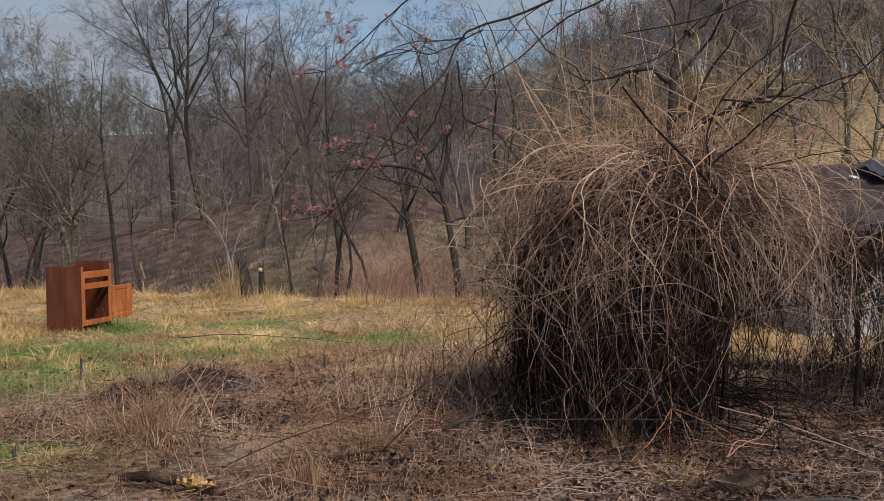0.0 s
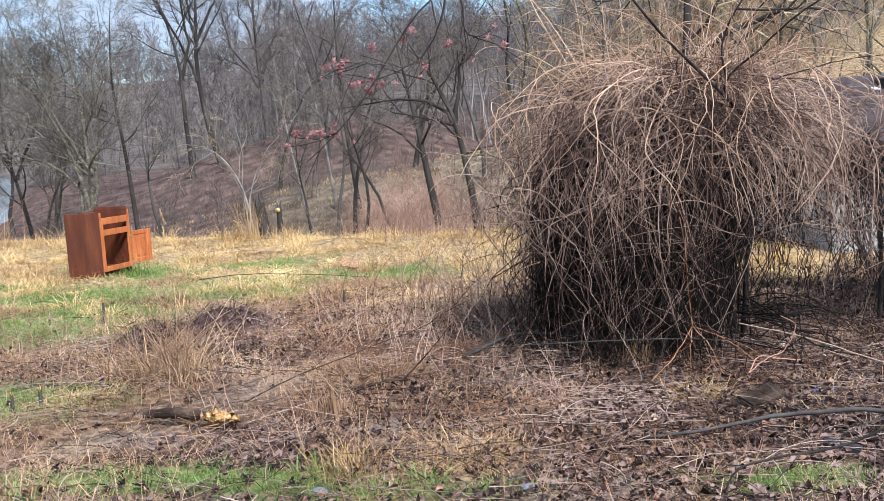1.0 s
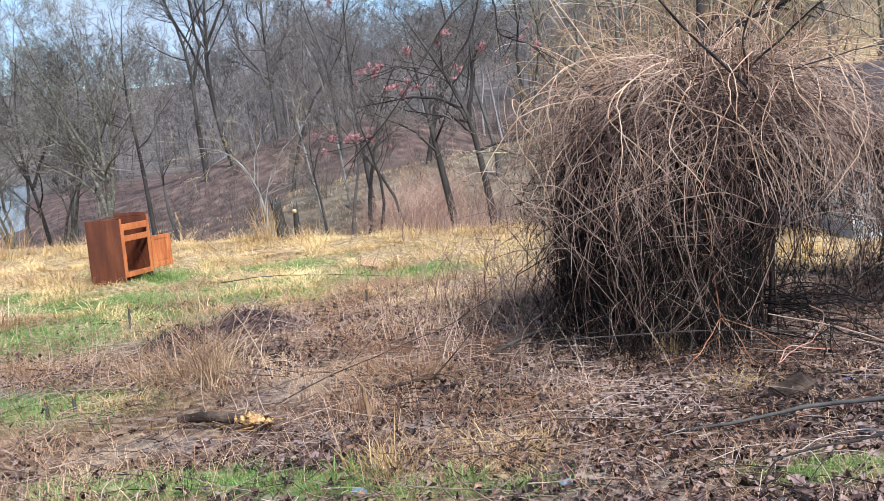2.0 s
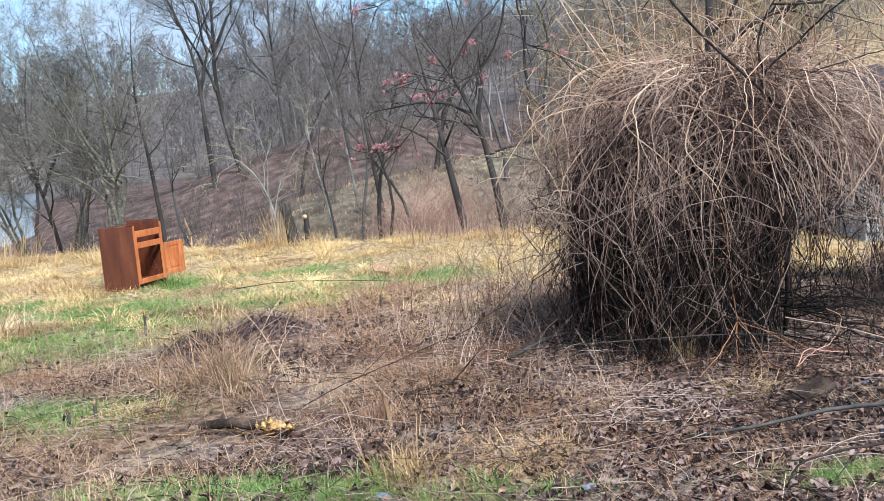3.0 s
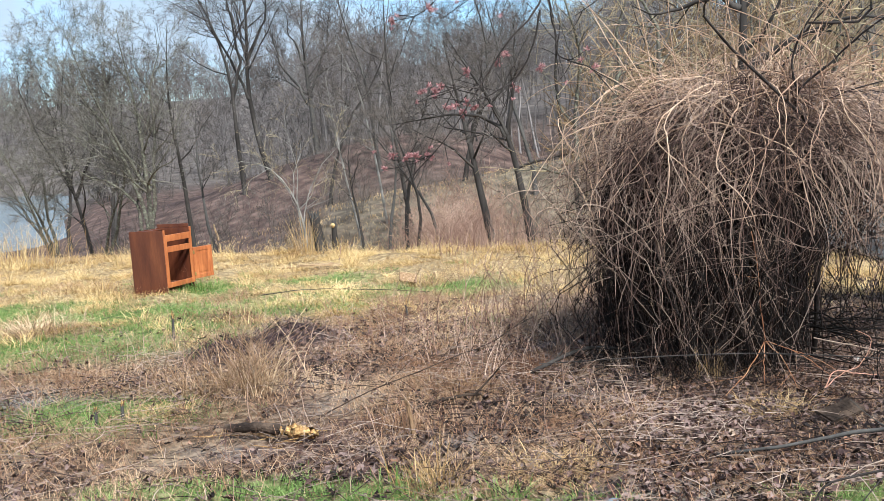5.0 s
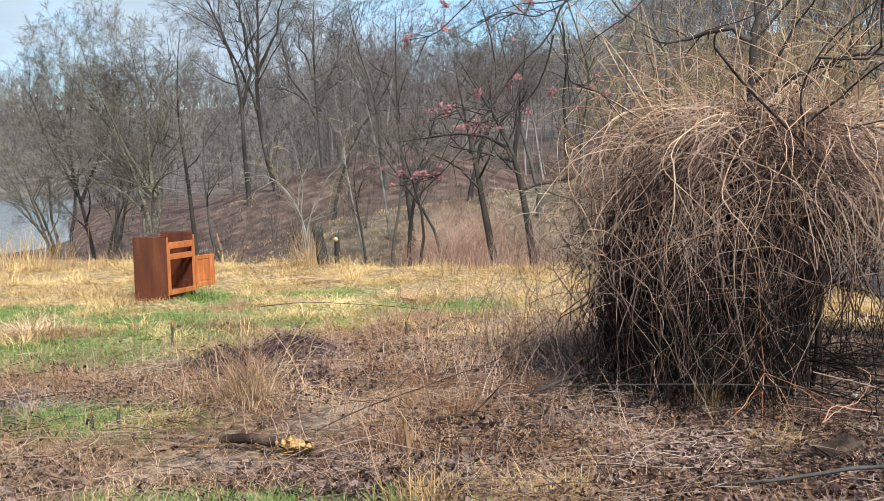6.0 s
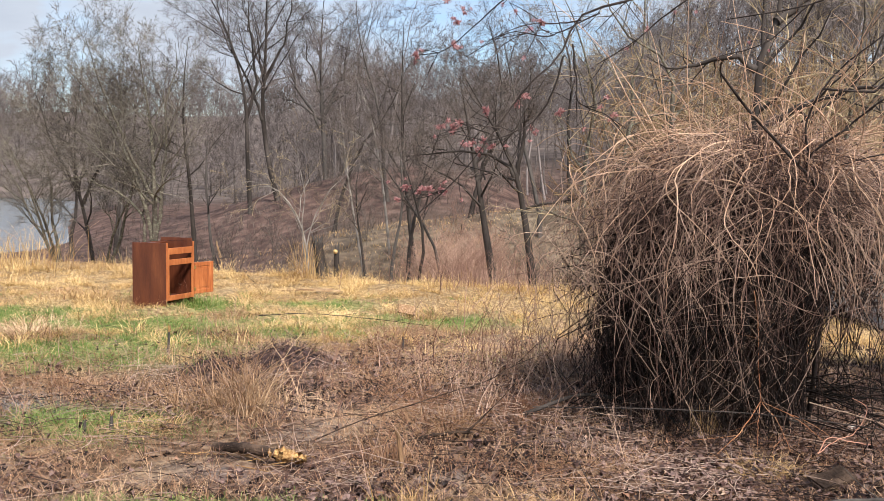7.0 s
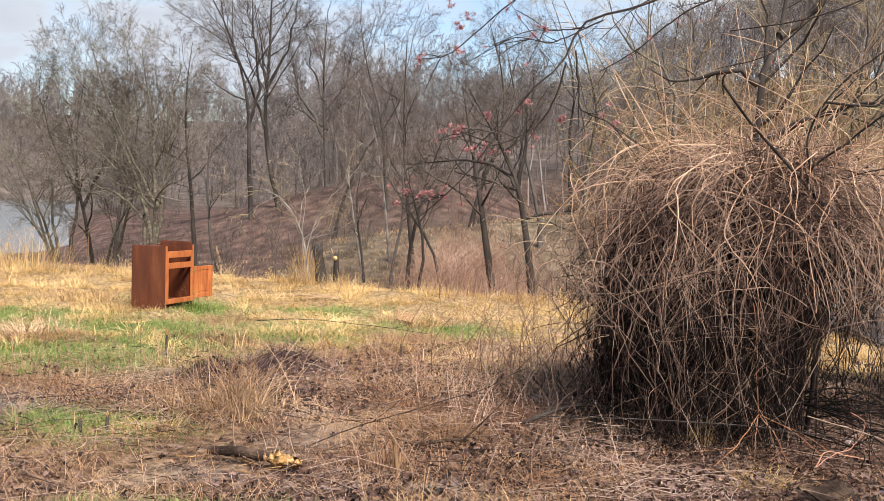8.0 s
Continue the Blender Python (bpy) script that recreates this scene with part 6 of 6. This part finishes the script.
branch_thing("fallen_branch", "dead twiggy branch arching out of the grass", "branch", [
    ([(-1.25, 5.85, -0.24), (-0.95, 5.9, -0.12), (-0.55, 6.15, -0.03), (-0.1, 6.6, 0.02), (0.15, 6.9, 0.10)], 0.0045, 0.002)], WET_BARK, 16, 15)
branch_thing("fallen_branch", "short thick dead limb lying in dry grass", "branch", [
    ([(-0.62, 5.85, -0.22), (-0.4, 5.95, -0.19), (-0.2, 6.1, -0.22)], 0.014, 0.009)], WET_BARK, 3, 16)
branch_thing("fallen_branch", "wiry dead branch lying across the field grass", "branch", [
    ([(-3.1, 11.6, -0.38), (-2.4, 11.3, -0.30), (-1.6, 11.2, -0.33), (-0.9, 11.0, -0.39)], 0.005, 0.003)], BARK_DARK, 4, 17)
branch_thing("dead_cane", "long straight dead cane leaning through the brambles", "cane", [
    ([(0.2, 6.3, -0.10), (1.07, 6.0, -0.04), (2.13, 6.0, -0.11), (2.9, 6.0, -0.22)], 0.004, 0.004)], BARK_DARK, 0, 18)
branch_thing("dead_cane", "long pale dead cane leaning through the brambles", "cane", [
    ([(2.0, 6.3, -0.05), (2.4, 6.0, -0.12), (2.9, 5.6, -0.28)], 0.004, 0.003)], CANE_SHADED_RED, 0, 19)


def splintered(name, label, category, x, y, r, tall, mat, top, lean=(0, 0), seed=1, group=""):
    """A broken stem: a ragged, splintered top on a tapering post."""
    rng = np.random.default_rng(seed)
    foot = new(name)
    foot.location = (x, y, at_ground(x, y) - 0.02)
    u = np.linspace(0, 1, 7)
    P = np.stack([lean[0] * u * tall, lean[1] * u * tall, u * tall], -1)
    v, q = tubes(P[None], (r * (1.15 - 0.35 * u))[None], 8)
    part("stem", mesh_of("stem", v, q), mat, foot)
    n = 9
    a = rng.uniform(0, 6.28, n)
    S = np.stack([0.55 * r * np.cos(a) + lean[0] * tall, 0.55 * r * np.sin(a) + lean[1] * tall, np.full(n, tall * 0.9)], -1)
    D = np.stack([rng.normal(0, 0.15, n) + lean[0], rng.normal(0, 0.15, n), np.ones(n)], -1)
    t = np.linspace(0, 1, 4)[None, :, None]
    Q = S[:, None] + D[:, None] * t * (tall * rng.uniform(0.1, 0.4, n))[:, None, None]
    v, q = tubes(Q, r * 0.35 * np.array([1, 0.9, 0.6, 0.1])[None] * np.ones((n, 1)), 4)
    part("splinters", mesh_of("splinters", v, q), top, foot, "pale splintered wood")
    return tagged(foot, label, category, group)


splintered("broken_stake", "splintered pale wooden stake standing in dead grass", "stake", -0.56, 5.28, 0.014, 0.24, STAKE, STAKE, (-0.10, 0), 1)
for i, (x, y, h) in enumerate([(-2.70, 5.89, 0.12), (-2.56, 5.98, 0.13), (-3.3, 9.0, 0.25), (-1.05, 9.6, 0.2), (-2.3, 5.6, 0.09)]):
    splintered("sapling_stub", "short cut sapling stub in the grass", "stub", x, y, 0.013, h, BARK, CUT_WOOD, (0.05, 0), 20 + i, "cut sapling stubs")
splintered("tree_stump", "tall dark broken stump on the crest", "stump", -3.62, 18.3, 0.11, 0.75, BARK_DARK, BARK, (-0.12, 0), 31)
cut = splintered("tree_stump", "slim cut stump with a pale yellow sawn face", "stump", -3.33, 18.2, 0.06, 0.62, BARK_DARK, BARK, (0.02, 0), 32)
v, q = tubes(np.array([[(0.0, -0.085, 0.60), (0.0, -0.07, 0.60), (0, -0.06, 0.60)]]), np.array([[0.004, 0.045, 0.047]]), 10)
part("sawn_face", mesh_of("sawn_face", v, q), YELLOW, cut, "pale yellow sawn wood")


branch_thing("torn_branch", "torn yellow branch stub hanging at the wood's edge", "branch", [
    ([(-9.40, 29.7, -0.95), (-9.36, 29.7, -1.2), (-9.28, 29.7, -1.5)], 0.02, 0.05)], OLD_WOOD, 0, 41)


def log():
    rng = np.random.default_rng(51)
    foot = new("fallen_log")
    a, b = np.array([-1.70, 5.44, at_ground(-1.70, 5.44) + 0.065]), np.array([-1.30, 5.33, at_ground(-1.3, 5.33) + 0.075])
    p = smooth_line([a, (a + b) / 2 + np.array([0, 0, 0.012]), b], 14)
    v, q = tubes(p[None], (np.array([0.022] + [0.029] * 12 + [0.029]) * rng.uniform(0.8, 1.2, 14))[None], 10)
    part("bark", mesh_of("bark", v, q), WET_BARK, foot, "wet dark bark")
    d = unit(b - a)
    p = smooth_line([b - d * 0.035, b + d * 0.05 + np.array([0, 0, -0.004]), b + d * 0.13 + np.array([0, 0, -0.012]), b + d * 0.185 + np.array([0, 0, -0.02])], 16)
    v, q = tubes(p[None], np.interp(np.linspace(0, 1, 16), [0, 0.15, 0.5, 0.85, 1.0], [0.024, 0.030, 0.034, 0.028, 0.012])[None], 14)
    v = v + 0.0075 * rng.normal(0, 1, v.shape)
    cap = np.arange(14) + 14 * 15
    part("broken_heartwood", mesh_of("broken_heartwood", np.concatenate([v, [p[-1] + d * 0.012]]), q, np.stack([cap, np.roll(cap, -1), np.full(14, len(v))], -1), smooth=False), CUT_WOOD, foot, "bright yellow broken heartwood")
    n = 18
    t = rng.uniform(-0.25, 1.5, n)[:, None]
    S = a + (b - a) * t + np.c_[rng.normal(0, 0.06, (n, 2)), rng.uniform(-0.05, -0.02, n)]
    D = unit(d + rng.normal(0, 0.4, (n, 3)) * np.array([1, 1, 0.25]))
    P = S[:, None] + D[:, None] * rng.uniform(0.1, 0.3, n)[:, None, None] * np.linspace(-0.5, 0.5, 4)[None, :, None]
    P[:, :, 2] = np.maximum(P[:, :, 2], height(P[:, :, 0], P[:, :, 1]) + 0.012)
    for i in range(n):
        v, q = tubes(P[i:i + 1], 0.003 * np.array([[0.6, 1, 1, 0.4]]), 4)
        part("splinter", mesh_of("splinter", v, q), CUT_WOOD, foot)
    tagged(foot, "short dark log with a bright yellow broken end on leaf litter", "log")


log()


# ---- tussocks of tall dead grass ----
def tussock(label, x, y, n, radius, tall, mat, flat, seed, width=0.0018, stalks=0):
    rng = np.random.default_rng(seed)
    dx, dy = rng.normal(0, radius, n), rng.normal(0, radius, n)
    v, q, t = blades(rng, x + dx, y + dy, tall * rng.uniform(0.4, 1.1, n), width * rng.uniform(0.7, 1.4, n), flat, np.arctan2(dy, dx) + rng.normal(0, 0.5, n), True)
    foot = new("grass_tussock")
    tagged(part("blade_mass", mesh_of("blade_mass", v, q, t), mat, foot), kind="stuff")
    if stalks:
        P, R = upright_stems(rng, stalks, x, y, radius * 2.0, radius * 2.0, tall * 1.1, 0.0027, 0.8)
        v, q = tubes(P, R, 3)
        tagged(part("stalk_mass", mesh_of("stalk_mass", v, q), TUSSOCK, foot), kind="stuff")
    tagged(foot, label, "grass tussock", "tussocks of dead grass")


tussock("large tussock of tall tan dead grass", -1.84, 6.6, 250, 0.13, 0.56, TUSSOCK, 0.85, 1, 0.0034, 130)
tussock("spreading tussock of bent tan grass", -2.30, 6.75, 330, 0.17, 0.40, TUSSOCK, 1.05, 2, 0.0030, 60)
tussock("low tussock of flattened brown grass", -3.45, 7.25, 420, 0.16, 0.26, STRAW_BROWN, 0.8, 3)
tussock("tussock of brown grass in the green field", -5.2, 9.9, 620, 0.22, 0.50, TUSSOCK, 1.1, 4, 0.0030)
tussock("tussock of yellowish arching grass", -0.35, 6.35, 420, 0.12, 0.30, TUSSOCK, 0.9, 5)
tussock("tussock of tan grass round the stake", -0.66, 5.45, 300, 0.08, 0.26, STRAW_BROWN, 0.5, 6)
tussock("spiky tussock of long straw blades", -0.38, 4.45, 170, 0.09, 0.32, STRAW, 0.6, 7, 0.0022)
tussock("yellow tussock of dry grass on leaves", 0.18, 4.62, 520, 0.12, 0.22, STRAW, 1.0, 8)
tussock("yellow tussock of dry grass beside a board", 1.52, 5.55, 480, 0.10, 0.20, STRAW, 1.0, 9)
tussock("thin tuft of pale grass before the thicket", 1.35, 6.35, 70, 0.05, 0.30, STRAW, 0.3, 10)
tussock("brown tussock under the briars", 0.1, 6.9, 300, 0.12, 0.25, STRAW_BROWN, 0.6, 11)
tussock("tussock of brown grass on the field edge", -1.3, 9.9, 380, 0.2, 0.28, STRAW_BROWN, 0.7, 12)
tussock("tussock of brown grass beside the earth heap", -2.9, 9.9, 380, 0.2, 0.26, STRAW_BROWN, 0.7, 13)
tussock("tall tuft of straw beside the stump", -3.85, 17.7, 90, 0.12, 1.0, STRAW_PALE, 0.3, 14, 0.003, 22)
tussock("tall reeds of straw on the crest", -9.6, 18.2, 130, 0.42, 1.0, STRAW_PALE, 0.35, 15, 0.0035, 60)
tussock("tall reeds of straw on the crest", -10.6, 18.8, 120, 0.45, 0.95, STRAW_PALE, 0.35, 16, 0.0035, 60)
tussock("tall reeds of straw on the crest", -7.8, 18.6, 80, 0.5, 0.55, STRAW, 0.4, 17, 0.003, 40)
tussock("mound of yellow grass round the cabinet", -5.9, 13.0, 420, 0.3, 0.26, STRAW, 0.7, 18, 0.003)
tussock("mound of yellow grass in front of the cabinet", -5.1, 12.75, 420, 0.3, 0.20, STRAW, 0.75, 19, 0.003)
tussock("green tuft of grass at the cabinet's foot", -4.35, 13.1, 500, 0.2, 0.22, GREEN, 0.5, 20, 0.003)
tussock("mound of yellow grass by the small board", -1.15, 12.3, 300, 0.14, 0.22, STRAW, 0.7, 21, 0.003)
tussock("dark brown dead weeds on the earth heap", -2.0, 8.55, 420, 0.22, 0.24, LEAVES, 0.7, 22, 0.002)
tussock("dark brown dead weeds on the earth heap", -2.5, 8.1, 300, 0.15, 0.18, LEAVES, 0.8, 23, 0.002)
tussock("low spread of reddish dead grass in the field", -6.6, 13.5, 600, 0.36, 0.30, STRAW_BROWN, 1.1, 24, 0.003)
tussock("sagging tussock of brown grass in the field", -3.6, 12.2, 360, 0.22, 0.26, STRAW_BROWN, 1.1, 25, 0.0026)
tussock("sagging tussock of brown grass in the field", -2.6, 12.6, 360, 0.24, 0.24, STRAW, 1.1, 26, 0.0026)
tussock("tussock of bent tan grass beside green turf", -2.35, 6.05, 260, 0.10, 0.22, STRAW, 1.0, 27, 0.0024)


# ---- rubbish and small things ----
def plank(name, label, category, m, size, mat, bend=0.0):
    bm = bmesh.new()
    bmesh.ops.create_cube(bm, size=1)
    bmesh.ops.subdivide_edges(bm, edges=bm.edges[:], cuts=3, use_grid_fill=True)
    for v in bm.verts:
        v.co = Vector((v.co.x * size[0], v.co.y * size[1], v.co.z * size[2] + bend * v.co.x * v.co.x + 0.006 * noise.noise(v.co * 4)))
    ob = part(name, bm, mat)
    ob.matrix_world = m
    return tagged(ob, label, category)


plank("board", "dark brown board scrap lying on the leaves", "board", pose(1.80, 5.28, at_ground(1.8, 5.28) + 0.055, 12, -8, 24), (0.23, 0.13, 0.02), RED_PAINT, 0.05).data.materials[0] = WET_BARK
plank("board", "small weathered board leaning in yellow grass", "board", pose(-1.30, 12.35, at_ground(-1.3, 12.35) + 0.10, 55, 14, 20), (0.24, 0.13, 0.02), STAKE)
plank("board", "weathered board lying flat in the field", "board", pose(-3.3, 15.3, at_ground(-3.3, 15.3) + 0.08, 3, 0, 8), (0.9, 0.10, 0.025), OLD_WOOD)
plank("board", "weathered board lying flat in the field", "board", pose(-3.0, 14.9, at_ground(-3.0, 14.9) + 0.08, 0, 2, -6), (0.7, 0.09, 0.025), OLD_WOOD)
plank("pipe_scrap", "short black plastic pipe scrap on leaves", "pipe", pose(1.92, 4.48, at_ground(1.92, 4.48) + 0.03, 0, 5, -38), (0.17, 0.04, 0.035), TARP)


def crumple(name, label, x, y, size, mat, seed, lift=0.02):
    bm = bmesh.new()
    bmesh.ops.create_icosphere(bm, subdivisions=2, radius=size)
    for v in bm.verts:
        v.co *= 1 + 0.55 * noise.noise(v.co / size * 1.3 + Vector((seed, 0, 0)))
        v.co.z *= 0.32
    ob = part(name, bm, mat)
    ob.location = (x, y, at_ground(x, y) + lift)
    return tagged(ob, label, "litter", "bits of litter")


crumple("paper_scrap", "crumpled white paper scrap under the brambles", 2.42, 6.68, 0.035, FOIL, 1)
crumple("paper_scrap", "small white paper scrap under the brambles", 2.69, 6.54, 0.022, FOIL, 2)
crumple("paper_scrap", "tiny white scrap on dark leaves", 2.55, 6.3, 0.014, FOIL, 3)
crumple("wrapper", "crumpled blue wrapper on the leaf litter", 2.17, 5.47, 0.020, BLUE, 4)
crumple("wrapper", "crumpled blue and white wrapper on leaves", 2.29, 5.50, 0.020, BLUE, 5)
crumple("wrapper", "crumpled white wrapper on the leaf litter", 2.22, 5.44, 0.022, FOIL, 6)
crumple("plastic_scrap", "grey plastic scrap lying in green grass", -0.50, 4.20, 0.035, GREY_SCRAP, 7)
crumple("plastic_scrap", "small pale plastic scrap on leaves", 0.42, 4.15, 0.03, GREY_SCRAP, 8)
branch_thing("cord", "pinkish cord looped over the litter", "cord", [
    ([(1.88, 5.75, -0.22), (2.05, 5.95, -0.20), (2.2, 6.05, -0.16), (2.28, 6.1, -0.02), (2.2, 6.12, 0.03)], 0.003, 0.002),
    ([(1.88, 5.75, -0.22), (1.98, 5.85, -0.15), (2.1, 5.9, -0.18), (2.26, 5.95, -0.22)], 0.0035, 0.003)], PINK_CORD, 0, 21, "strand")
branch_thing("vine_root", "orange-brown vine roots splaying from one point", "root", [
    ([(1.66, 6.2, -0.02), (1.5, 6.0, -0.15), (1.3, 5.8, -0.25)], 0.0035, 0.002),
    ([(1.66, 6.2, -0.02), (1.72, 6.0, -0.12), (1.75, 5.85, -0.24)], 0.003, 0.002),
    ([(1.66, 6.2, -0.02), (1.85, 6.1, -0.10), (2.0, 6.0, -0.22)], 0.003, 0.002),
    ([(1.66, 6.2, -0.02), (1.6, 6.05, -0.14), (1.58, 5.95, -0.24)], 0.003, 0.002),
    ([(1.66, 6.2, -0.02), (1.64, 6.25, 0.3), (1.6, 6.2, 0.7)], 0.004, 0.003)], ROOT, 1, 22, "root_strand")


def gravel():
    rng = np.random.default_rng(55)
    n = 1400
    x, y = rng.normal(-3.6, 0.22, n), rng.normal(6.65, 0.25, n)
    s = rng.uniform(0.004, 0.012, n)[:, None]
    o = np.array([(1, 0, 0), (-1, 0, 0), (0, 1, 0), (0, -1, 0), (0, 0, 0.7), (0, 0, -0.7)], float)
    V = np.stack([x, y, height(x, y) + 0.006], -1)[:, None] + s[:, None] * o[None] * rng.uniform(0.6, 1.3, (n, 6, 1))
    f = np.array([(0, 2, 4), (2, 1, 4), (1, 3, 4), (3, 0, 4), (2, 0, 5), (1, 2, 5), (3, 1, 5), (0, 3, 5)])
    T = (np.arange(n)[:, None, None] * 6 + f[None]).reshape(-1, 3)
    tagged(part("gravel", mesh_of("gravel", V, None, T, smooth=False), STONE), "patch of pale grey gravel in the grass", "gravel", kind="stuff")


gravel()
